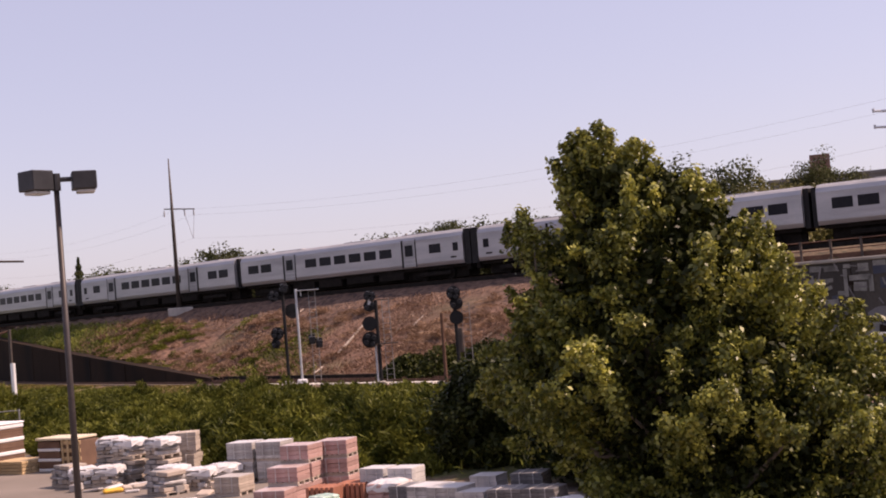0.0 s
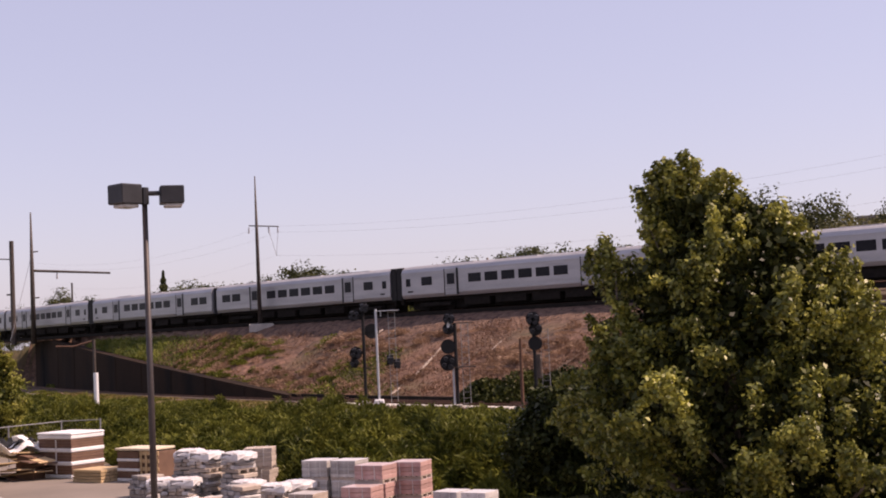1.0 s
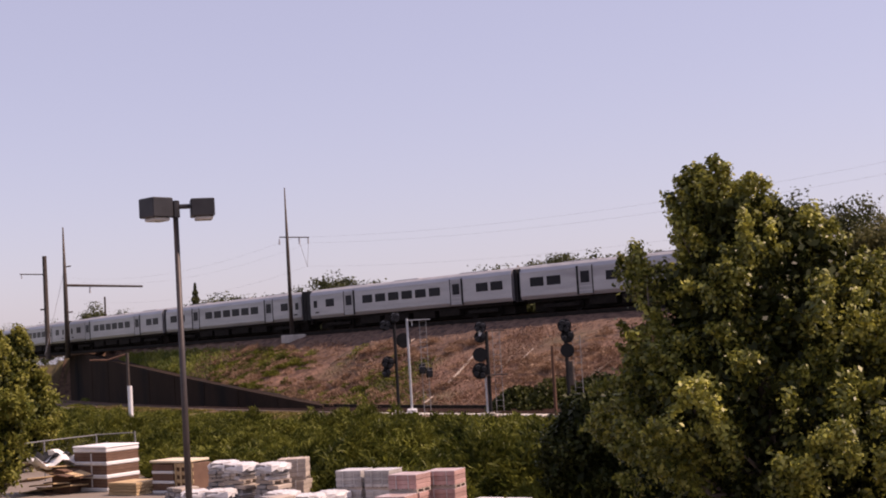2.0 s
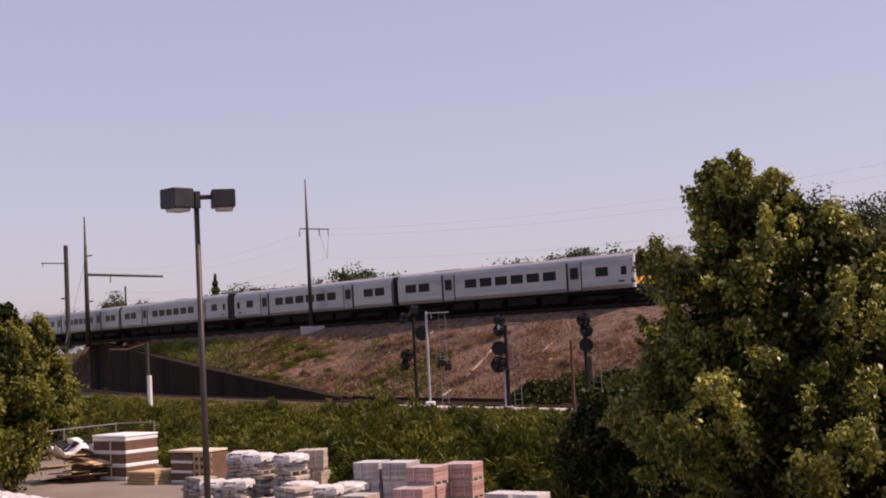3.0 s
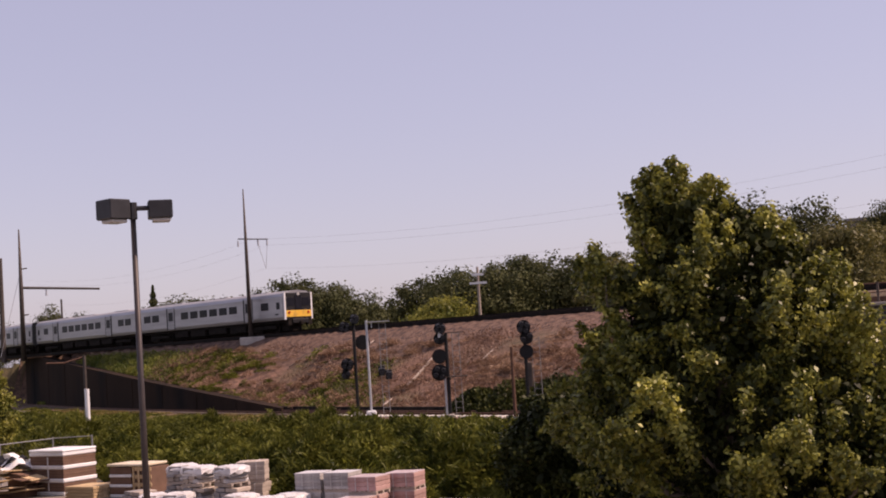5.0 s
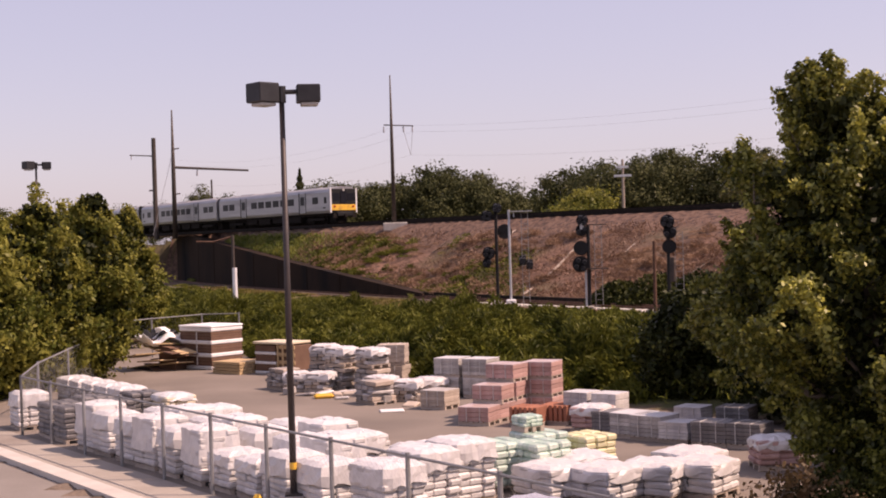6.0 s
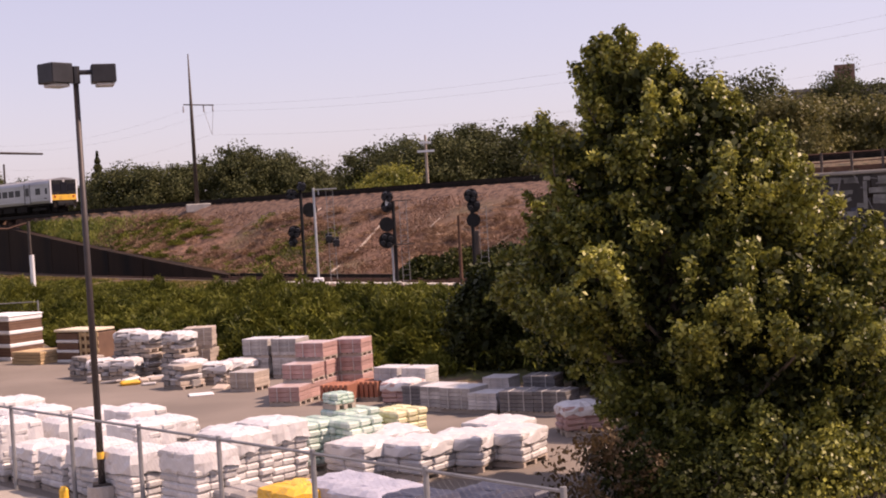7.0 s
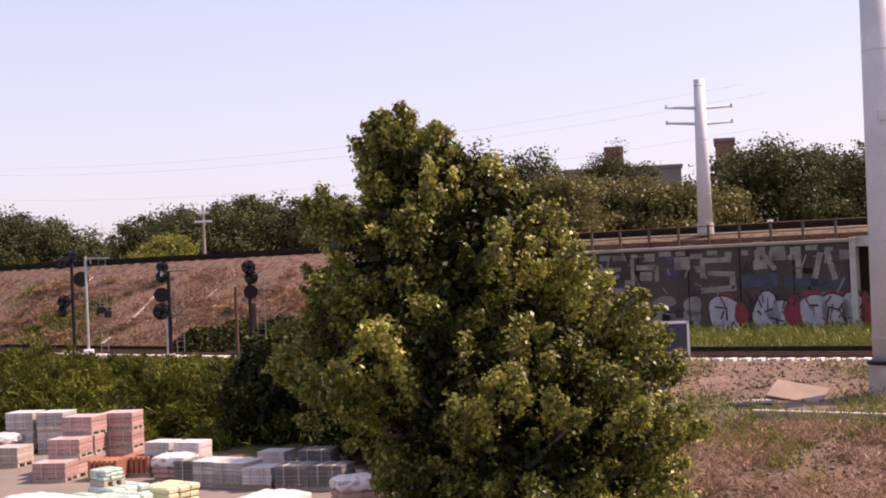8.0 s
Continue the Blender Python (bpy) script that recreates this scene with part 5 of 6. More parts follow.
def build_catenary_mast():
    """Tall tapered pole with a cross-arm on a concrete block, by the upper track."""
    x, y = around(10.95, 125.5)
    z = 7.1
    t = thing("line_pole", "tall tapered dark steel line pole with a short cross-arm", "utility pole", pose(x, y, z, 0, 0, 11))
    part("footing", Shape().box(0.1, -0.3, -0.55, 2.2, 1.6, 0.75, None, 0.06), CONC, t, "pale concrete footing")
    part("pole", Shape().tube([(0, 0, 0), (0, 0, 8), (0, 0, 13.6)], [0.2, 0.15, 0.05], 10), POLE, t, smooth=True)
    arm = part("cross_arm", Shape().tube([(-0.7, 0, 9.1), (2.0, 0, 8.95)], 0.055, 7), POLE, t)
    for dx in (-0.7, 1.1, 1.9):
        part("insulator", Shape().tube([(dx, 0, 8.95), (dx, 0, 8.4)], [0.05, 0.08], 7), WIRE, arm)
    part("stay_wire", Shape().tube([(1.0, 0, 8.9), (1.7, 0, 6.3)], 0.02, 5).tube([(1.9, 0, 8.4), (1.7, 0, 6.3)], 0.02, 5), WIRE, t)


build_catenary_mast()


def build_arm_poles():
    x, y = around(19.92, 168)
    t = thing("line_pole", "dark steel line pole with a long boom", "utility pole", pose(x, y, 7.2, 0, 0, 19))
    part("pole", Shape().tube([(0, 0, -0.5), (0, 0, 8), (0, 0, 14.9)], [0.3, 0.24, 0.08], 10), POLE, t, smooth=True)
    part("boom", Shape().tube([(0, 0, 8.05), (8.9, 0, 7.5)], [0.16, 0.12], 8), POLE, t)
    part("insulator", Shape().tube([(2.8, 0, 7.9), (2.8, 0, 7.0)], [0.05, 0.12], 7), WIRE, t)
    for z in (10.2, 4.8):
        part("bracket", Shape().tube([(-0.1, 0, z), (0.75, 0, z + 0.1)], 0.08, 7), POLE, t)
    part("stay_wire", Shape().tube([(0, 0, 10), (-2.6, 0, 0)], 0.025, 5), WIRE, t)
    x, y = around(20.68, 172)
    u = thing("line_pole", "plain dark steel pole with a short arm", "utility pole", pose(x, y, 7.2, 0, 0, 20))
    part("pole", Shape().tube([(0, 0, -0.5), (0, 0, 11.9)], [0.3, 0.26], 10), POLE, u)
    part("arm", Shape().tube([(0, 0, 9.7), (-2.9, 0, 9.85)], 0.07, 7).tube([(0, 0, 5.5), (-0.7, 0, 5.5)], 0.1, 7), POLE, u)
    part("insulator", Shape().tube([(-2.7, 0, 9.85), (-2.7, 0, 9.3)], 0.06, 7), WIRE, u)
    x, y = around(1.45, 128)
    v = thing("utility_pole", "pale utility pole with two cross-arms behind the tracks", "utility pole", pose(x, y, 6.5, 0, 0, 0))
    part("pole", Shape().tube([(0, 0, 0), (0, 0, 6.0)], [0.16, 0.11], 9), GREYWOOD, v)
    for z in (5.2, 4.4):
        part("cross_arm", Shape().box(0, -0.14, z, 1.1 if z > 5 else 1.6, 0.1, 0.2), WHITEP, v)
    for k, (yaw, el) in enumerate(((18.4, 2.75), (9.55, 3.15))):
        x, y = around(yaw, 210)
        p = thing("utility_pole", "thin distant pole on the skyline", "utility pole", pose(x, y, 6))
        part("pole", Shape().tube([(0, 0, 0), (0, 0, 5.6 + 210 * math.tan(radians(el)) - 6)], 0.14, 7), POLE, p)


build_arm_poles()


def build_wires():
    """Slack wires from pole to pole along the upper track."""
    ends = [(*around(19.92, 168), 0), (*around(10.95, 125.5), 0), (30.0, 80.0, 0)]
    for h, side in ((16.1, 0.6), (15.5, 1.9), (13.4, 1.7)):
        s = Shape()
        for (xa, ya, _), (xb, yb, _) in zip(ends[:-1], ends[1:]):
            pts = [(xa + (xb - xa) * k / 16 + side, ya + (yb - ya) * k / 16, h - 1.4 * (1 - (k / 8 - 1) ** 2)) for k in range(17)]
            s.tube(pts, 0.005, 5, None, False)
        tagged(part("overhead_wire", s, WIRE), "thin slack overhead wire along the railway", "wire")


build_wires()


def build_monopole(x, y, z0, h, r0, r1, label, arms):
    t = thing("steel_monopole", label, "power pole", pose(x, y, z0))
    part("shaft", Shape().tube([(0, 0, 0), (0, 0, h * 0.5), (0, 0, h)], [r0, (r0 + r1) / 2, r1], 20), MONO, t, smooth=True)
    for z in np.arange(2.4, h, 3.1):
        part("seam", Shape().tube([(0, 0, z), (0, 0, z + 0.04)], r0 + (r1 - r0) * z / h + 0.006, 20), GALV, t)
    for z in arms:
        for s in (-1, 1):
            a = part("cross_arm", Shape().tube([(0, 0, z), (s * 1.95, 0.2, z + 0.1)], [0.1, 0.06], 8), MONO, t)
            part("arm_tip", Shape().tube([(s * 1.95, 0.2, z + 0.02), (s * 1.95, 0.2, z + 0.24)], 0.07, 7), GALV, a)
    return t


mx, my = around(-19.17, 80.5)
far_mono = build_monopole(mx, my, 6.9, 9.0, 0.44, 0.31, "pale grey steel monopole with four short arms", (7.35, 6.45))
part("foot_ring", Shape().tube([(0, 0, 0), (0, 0, 0.75)], 0.47, 20), CONC, far_mono, "pale concrete foot")
near_mono = build_monopole(20.8, 42.2, 0.4, 17.0, 0.66, 0.5, "thick grey steel monopole on a round concrete footing", ())
part("footing", Shape().tube([(0, 0, -0.6), (0, 0, 1.55)], 0.8, 20), CONC, near_mono, "round concrete footing")
part("collar", Shape().tube([(0, 0, 1.55), (0, 0, 1.66)], 0.84, 20), BLACK, near_mono, "dark base plate")
part("door_plate", Shape().box(-0.3, -0.62, 9.4, 0.25, 0.08, 0.3), GALV, near_mono)


def build_rail_fence():
    """Railing on top of the graffiti wall."""
    t = thing("railing", "dark rusty steel railing along the top of the wall", "railing", WALL_M @ pose(0, 1.6, 6.42))
    for z in (0.5, 1.0):
        part("rail", Shape().tube([(WALL_A + 1, 0, z), (WALL_B + 6, 0, z)], 0.035, 6), RUST, t)
    for x in np.arange(WALL_A + 1, WALL_B + 6, 1.75):
        part("post", Shape().box(x, 0, -0.25, 0.12, 0.12, 1.32), POLE, t)
    part("kerb_beam", Shape().box((WALL_A + WALL_B) / 2, 0.35, -0.1, WALL_B - WALL_A + 8, 0.3, 0.35), RUST, t, "rusty edge beam")


build_rail_fence()


def build_sign():
    x, y = 17.0, 55.0 - 1.6
    t = thing("sign_board", "small white-framed sign board turned from view beside the track", "sign", pose(x, y, LOW_Z - 0.25, 0, 0, -12))
    for s in (-0.6, 0.6):
        part("leg", Shape().box(s, 0, 0, 0.1, 0.1, 1.85), WHITEP, t)
    part("rail", Shape().box(0, 0, 1.75, 1.3, 0.1, 0.1), WHITEP, t)
    part("rail", Shape().box(0, 0, 0.55, 1.08, 0.08, 0.08), WHITEP, t)
    part("panel", Shape().box(0, 0.02, 0.63, 1.1, 0.03, 1.12), SIGNBLUE, t, "dark bluish panel")


build_sign()


def build_white_post():
    x, y = around(17.58, 100)
    t = thing("marker_post", "white painted post in the weeds", "post", pose(x, y, 1.2))
    part("post", Shape().tube([(0, 0, 0), (0, 0, 2.85)], 0.17, 10), WHITEP, t)
    x, y = around(17.62, 101)
    g = thing("pipe_post", "thin rusty pipe post with a sagging bar", "post", pose(x, y, 1.2, 0, 0, 18))
    part("post", Shape().tube([(0, 0, 0), (0, 0, 5.2)], 0.11, 8), POLE, g)
    part("bar", Shape().tube([(0, 0, 5.1), (-1.4, 0, 4.75), (-2.6, 0, 4.8)], 0.07, 6), RUST, g)


build_white_post()


# ---- fences round the yard ----
def build_fence(name, label, pts, height):
    """Chain-link fence: posts, rails and woven wire."""
    f = thing(name, label, "fence")
    for x, y in pts:
        part("post", Shape().tube([(x, y, -0.1), (x, y, height + 0.06)], 0.045, 8), FENCEM, f)
    for (xa, ya), (xb, yb) in zip(pts[:-1], pts[1:]):
        part("top_rail", Shape().tube([(xa, ya, height), (xb, yb, height)], 0.028, 6), FENCEM, f)
        s = Shape()
        l = math.hypot(xb - xa, yb - ya)
        n = int((l + height) / 0.16)
        m = pose(xa, ya, 0.05, 0, 0, math.degrees(math.atan2(yb - ya, xb - xa)))
        for i in range(n):
            for sgn in (1, -1):
                c = i * 0.16
                a0, a1 = (c - height, c) if sgn > 0 else (c, c - height)
                za, zb = 0.0, height - 0.08
                lo, hi = sorted((a0, a1))
                p0, p1 = max(lo, 0), min(hi, l)
                if p1 <= p0:
                    continue
                g = lambda v: za + (zb - za) * (v - a0) / (a1 - a0)
                s.add([(p0, -0.001, g(p0) - 0.0006), (p1, -0.001, g(p1) - 0.0006), (p1, 0.001, g(p1) + 0.0006), (p0, 0.001, g(p0) + 0.0006)], [(0, 1, 2, 3)], m)
        tagged(part("wire_mesh", s, FENCEM, f), kind="stuff")


build_fence("chain_link_fence", "grey chain-link fence along the pavement before the pallets", [yard(2.72 * k + 0.0, 0) for k in range(-6, 6)], 1.8)
build_fence("chain_link_fence", "grey chain-link fence along the yard's side", [yard(-16.32, 0), (-21.2, 44.5), (-22.8, 50.5), (-24.4, 56.5), (-26.0, 61), (-27.3, 64.6)], 1.8)
build_fence("chain_link_fence", "grey chain-link fence at the back of the yard", [(-27.3, 64.6), (-26.0, 67.8), (-24.4, 71.0), (-22.4, 71.2)], 2.0)
bol = thing("bollard", "yellow steel bollard by the pavement", "bollard", pose(*yard(1.0, -0.75), 0))
part("post", Shape().tube([(0, 0, 0), (0, 0, 0.55), (0, 0, 0.62)], [0.09, 0.09, 0.05], 12), YELLOW, bol)


# ---- pallets of goods ----
MADE = {}


def made(key, build, material):
    """One mesh for each kind of piece."""
    if key not in MADE:
        MADE[key] = build().mesh(key[0], material)
    return MADE[key]


def pallet_base(t, w, d):
    p = part("pallet", made(("stringer", w), lambda: Shape().box(0, 0, 0, w, 0.1, 0.1), GREYWOOD), None, t, "bare wooden pallet")
    for k in (-0.42, 0.42):
        part("stringer", made(("stringer", w), None, GREYWOOD), None, p, "", pose(0, k * d, 0))
    for k in range(6):
        part("deck_board", made(("deck_board", d), lambda: Shape().box(0, 0, 0.1, 0.11, d, 0.025), GREYWOOD), None, p, "", pose(-w / 2 + 0.07 + k * (w - 0.14) / 5, 0, 0))


def bag_layer(t, w, d, h, z, material, rng):
    """A course of filled bags, bulging and uneven."""
    nx, ny = 2, 3
    bw, bd = w / nx * 1.03, d / ny * 1.03
    for i in range(nx):
        for j in range(ny):
            x, y = (i + 0.5) / nx * w - w / 2, (j + 0.5) / ny * d - d / 2
            mesh = made(("bag", bw, bd, h, material.name), lambda: Shape().box(0, 0, 0, bw, bd, h * 1.04, None, h * 0.27), material)
            part("bag", mesh, None, t, "", pose(x + rng.uniform(-0.03, 0.03), y + rng.uniform(-0.03, 0.03), z + rng.uniform(0, 0.012), rng.uniform(-1.5, 1.5), rng.uniform(-1.5, 1.5), rng.uniform(-3, 3)))


def cover(w, d, h, seed, drop=0.35):
    """Film draped over the top and hanging down the sides in creases."""
    rng = random.Random(seed)
    n, rings = 24, []
    for k, (inset, z) in enumerate(((0.36, h + 0.07), (0.16, h + 0.055), (0.0, h - 0.015), (-0.025, h - drop * 0.5), (-0.035, h - drop))):
        for i in range(n):
            a = 6.28319 * i / n
            c, s = math.cos(a), math.sin(a)
            q = max(abs(c), abs(s))
            x, y = c / q, s / q
            x, y = x * (1 if abs(x) < 0.98 or abs(y) < 0.98 else 0.94), y * (1 if abs(x) < 0.98 or abs(y) < 0.98 else 0.94)
            wob = rng.uniform(-0.025, 0.025)
            rings.append((x * (w / 2 - inset + wob), y * (d / 2 - inset + wob), z + rng.uniform(-0.018, 0.018) * (1 if k < 4 else 3)))
    s = Shape()
    fs = [tuple(range(n))]
    for r in range(4):
        fs += [(r * n + n + i, r * n + n + (i + 1) % n, r * n + (i + 1) % n, r * n + i) for i in range(n)]
    return s.add(rings, fs)


def build_bag_pallet(label, w, d, h, material, top, seed, group="pallets of bagged goods", drop=0.4):
    t = thing("bag_pallet", label, "pallet", None, group)
    pallet_base(t, w, d)
    n = max(3, round((h - 0.125) / 0.15))
    lh = (h - 0.125) / n
    rng = random.Random(seed)
    for k in range(n):
        bag_layer(t, w, d, lh, 0.125 + k * lh, material, rng)
    if top:
        part("film_cover", cover(w + 0.03, d + 0.03, h + 0.02, seed, drop), top, t, "crumpled film cover")
    return t


def build_block_pallet(label, w, d, h, material, name="block_pallet", courses=5, group="pallets of paving blocks", top=None, seed=0):
    """Strapped courses of blocks with fine joints, wrapped in film at the top."""
    t = thing(name, label, "pallet", None, group)
    pallet_base(t, w, d)
    ch = (h - 0.125) / courses
    rng = random.Random(seed + int(h * 100))
    for k in range(courses):
        part("course", made(("course", w, d, ch, material.name), lambda: Shape().box(0, 0, 0, w, d, ch - 0.005, None, 0.009), material), None, t, "", pose(rng.uniform(-0.012, 0.012), rng.uniform(-0.012, 0.012), 0.125 + k * ch, 0, 0, rng.uniform(-0.8, 0.8)))
    for x in (-w * 0.22, w * 0.22):
        part("strap", Shape().box(x, 0, 0.13, 0.018, d + 0.034, h - 0.12), STRAP, t, "pale strap")
    if top:
        part("film_cover", Shape().box(0, 0, h - 0.004, w + 0.012, d + 0.012, 0.02, None, 0.008), top, t, "thin film over the top")
    return t


def lay(proto, spots, rng_seed=0, turn0=0.0):
    """Copies of a pallet at (x, y, z, turn); the first takes the prototype itself."""
    rng = random.Random(rng_seed)
    for i, (x, y, z, turn) in enumerate(spots):
        m = pose(x, y, z, 0, 0, turn0 + turn + rng.uniform(-4, 4) * (3 if rng_seed in (21, 22, 23) else 1))
        if i == 0:
            proto.matrix_basis = m
        else:
            copy_thing(proto, m)


FT = math.degrees(math.atan2(U[1], U[0]))   # the fence's bearing


def row(us, n, z=0.0):
    return [(*yard(u, n), z, FT) for u in us]


white_a = build_bag_pallet("white bags stacked on a pallet under clear film", 1.15, 1.0, 1.12, WRAP, FILM, 1)
white_b = build_bag_pallet("tall stack of white wrapped bags on a pallet", 1.15, 1.0, 1.28, WRAP, FILM, 20, drop=0.8)
white_c = build_bag_pallet("low stack of white bags on a pallet", 1.1, 1.05, 0.85, WRAP, FILM, 40, drop=0.25)
lay(white_a, row((-17.9, -10.4, -8.7, -5.9, -0.2, 1.3), 0.75) + row((-10.0, -7.0, -4.2, -2.3), 2.1) + row((-9.4, -4.9, -1.8, 0.9), 3.3), 1)
lay(white_b, row((-11.6, -7.4, -4.4), 0.75) + row((-8.6, -5.6, -0.9), 2.1) + row((-3.2,), 3.3), 2)
lay(white_c, row((-1.6, -3.0), 0.8) + row((0.6,), 2.1) + row((-19.3, -20.6, -21.9, -23.2, -24.5), 4.6) + row((-6.4, -7.8), 3.3), 3)
dark_a = build_bag_pallet("dark blocks banded in white film on a pallet", 1.15, 1.0, 1.05, DARKWRAP, None, 60)
lay(dark_a, row((-15.2, -13.8), 0.8) + row((-16.0, -14.4), 2.2) + row((-15.9,), 3.7), 4)
cream = build_bag_pallet("cream paper bags on a pallet", 1.15, 1.0, 1.0, CREAM, FILM, 70, drop=0.15)
lay(cream, row((-14.5,), 4.2), 5)
tall = build_bag_pallet("tall stack of white and pale green bags in film", 1.2, 1.0, 1.3, WRAP, FILM, 80, drop=0.35)
lay(tall, [(*yard(3.3, 0.9), 0, FT), (-4.95, 27.9, 0, FT), (-4.35, 29.1, 0, FT)], 6)
green = build_bag_pallet("green and white printed bags stacked in film", 1.1, 1.0, 1.05, GREENWRAP, None, 90)
lay(green, [(-3.7, 30.7, 0, FT), (-2.95, 32.1, 0, FT), (-2.8, 30.6, 0, FT)], 7)
green_low = build_bag_pallet("half pallet of green and white bags on top of another", 0.55, 0.55, 0.36, GREENWRAP, None, 95)
lay(green_low, [(-3.2, 32.2, 1.07, FT)], 8)
yellow = build_bag_pallet("yellow printed bags on a pallet", 1.05, 0.95, 0.88, YELLOWWRAP, None, 100)
lay(yellow, [(-1.85, 32.9, 0, FT)], 9)
heap = build_bag_pallet("slumped white bags heaped under film", 1.25, 1.15, 0.72, WRAP, FILM, 110, drop=0.2)
lay(heap, [(x, y, 0, FT + t) for x, y, t in ((0.5, 31.2, 10), (-0.3, 29.6, 25), (-1.3, 29.1, 5), (-1.9, 30.7, -10), (-2.45, 29.4, 0), (0.7, 29.9, 12))], 10)
blue = build_bag_pallet("goods under crumpled blue-grey film", 1.3, 1.2, 1.0, BLUEWRAP, BLUEWRAP, 120, drop=0.7)
lay(blue, [(*yard(u, n), 0, FT) for u, n in ((7.2, 1.4), (8.2, 1.3))], 11)
navy = build_bag_pallet("goods under a dark navy tarpaulin", 1.3, 1.2, 0.95, NAVY, NAVY, 130, drop=0.7)
lay(navy, [(*yard(9.1, 1.3), 0, FT), (*yard(9.9, 2.3), 0, FT)], 12)
yel = build_bag_pallet("bright yellow wrapped goods by the fence", 1.1, 1.0, 0.95, YELLOW, YELLOW, 140, drop=0.6)
lay(yel, [(*yard(6.7, 0.75), 0, FT)], 13)
grey_l = build_bag_pallet("grey stone bags stacked low by the fence", 1.15, 1.0, 0.75, GREYBLOCK, None, 150)
lay(grey_l, [(*yard(5.2, 0.8), 0, FT)], 14)

# blocks at the back of the yard
BT = -21.0
pink = build_block_pallet("red paving blocks strapped on a pallet", 1.0, 0.92, 0.55, PINK, "block_pallet", 3, top=PINKFILM, seed=4)
P0 = (-5.55, 41.3)


def stack(i, j, k):
    a = radians(BT)
    return P0[0] + i * 1.12 * math.cos(a) - j * 0.94 * math.sin(a), P0[1] + i * 1.12 * math.sin(a) + j * 0.94 * math.cos(a), 0.555 * k, BT


lay(pink, [stack(0, 0, 0), stack(0, 1, 0), stack(0, 1, 1), stack(0, 2, 0), stack(0, 2, 1), stack(0, 2, 2), stack(0.68, 3.05, 0), stack(0.68, 3.05, 1), stack(0.68, 3.05, 2)], 15)
def build_clay_pallet():
    t = thing("clay_block_pallet", "orange clay blocks set on edge with gaps", "pallet", None, "pallets of paving blocks")
    pallet_base(t, 0.95, 0.85)
    for k in range(6):
        part("clay_block", made(("clay_block",), lambda: Shape().box(0, 0, 0.125, 0.11, 0.85, 0.46, None, 0.012), ORANGE), None, t, "", pose(-0.4 + 0.16 * k, 0, 0))
    part("clay_core", Shape().box(0, 0, 0.126, 0.86, 0.66, 0.38), ORANGE, t)
    return t


lay(build_clay_pallet(), [(-4.0, 40.9, 0, BT), (-3.15, 41.3, 0, BT)], 16)
greyp = build_block_pallet("pale grey paving blocks strapped on a pallet", 1.0, 0.95, 0.68, PALEBLOCK, top=FILM, seed=5)
lay(greyp, [(-7.5, 48.9, 0, BT), (-7.5, 48.9, 0.69, BT), (-6.4, 48.4, 0, BT), (-6.4, 48.4, 0.69, BT), (-0.85, 38.4, 0, -35), (-0.3, 37.9, 0, -35)], 17)
tanp = build_block_pallet("tan paving blocks strapped on a pallet", 0.95, 0.95, 0.62, TANBLOCK, top=STONEFILM, seed=6)
lay(tanp, [(-7.4, 45.3, 0, BT)], 18)
whitep = build_block_pallet("blocks in bright white film at the yard's far edge", 0.82, 0.8, 0.95, WRAP, top=FILM, seed=7)
lay(whitep, [(-2.45, 41.3, 0, -30), (-1.6, 40.8, 0, -30)], 19)
whitel = build_block_pallet("low stack of white wrapped blocks at the yard's far edge", 0.85, 0.8, 0.56, WRAP, top=FILM, seed=8)
lay(whitel, [(0.35, 37.4, 0, -25), (0.8, 40.6, 0, -30)], 25)
pinkb = build_bag_pallet("pinkish bags in film on a pallet", 1.0, 0.9, 0.7, PINK, FILM, 170, drop=0.2)
lay(pinkb, [(2.5, 33.2, 0, 10), (-2.05, 39.6, 0, -25)], 20)

# the tree's shade on these blocks is put into their dark wrap
darkb = build_block_pallet("wrapped blocks with the tree's shade painted into their dark wrap", 0.95, 0.9, 0.66, DARKWRAP, seed=9)
lay(darkb, [(-1.45, 39.15, 0, -25), (1.25, 36.8, 0, -25), (2.15, 36.4, 0, -25), (2.0, 39.8, 0, -25)], 24)
# loose stone bundles in the middle of the yard
def build_stone_bundle(label, w, d, h, mats, seed, film):
    """Uneven slabs laid in rough courses on a pallet, with torn film hanging over them."""
    rng = random.Random(seed)
    t = thing("stone_pallet", label, "pallet", None, "stone bundles")
    pallet_base(t, w, d)
    z = 0.125
    while z < h - 0.08:
        ch = rng.uniform(0.09, 0.2)
        n = rng.choice((2, 3, 3))
        x = -w / 2 + rng.uniform(-0.05, 0.06)
        for k in range(n):
            sx = w / n * rng.uniform(0.82, 1.06)
            s = Shape().box(0, 0, 0, sx - 0.015, d * rng.uniform(0.8, 1.04), ch * rng.uniform(0.8, 1.0), None, 0.018)
            part("stone", s, mats[rng.randrange(len(mats))], t, "", pose(x + sx / 2, rng.uniform(-0.06, 0.06), z, rng.uniform(-2, 2), rng.uniform(-2, 2), rng.uniform(-7, 7)))
            x += sx
        z += ch
    if film:
        part("film", cover(w * 1.02, d * 1.02, z - 0.02, seed, film), FILM, t, "torn clear film")
    return t


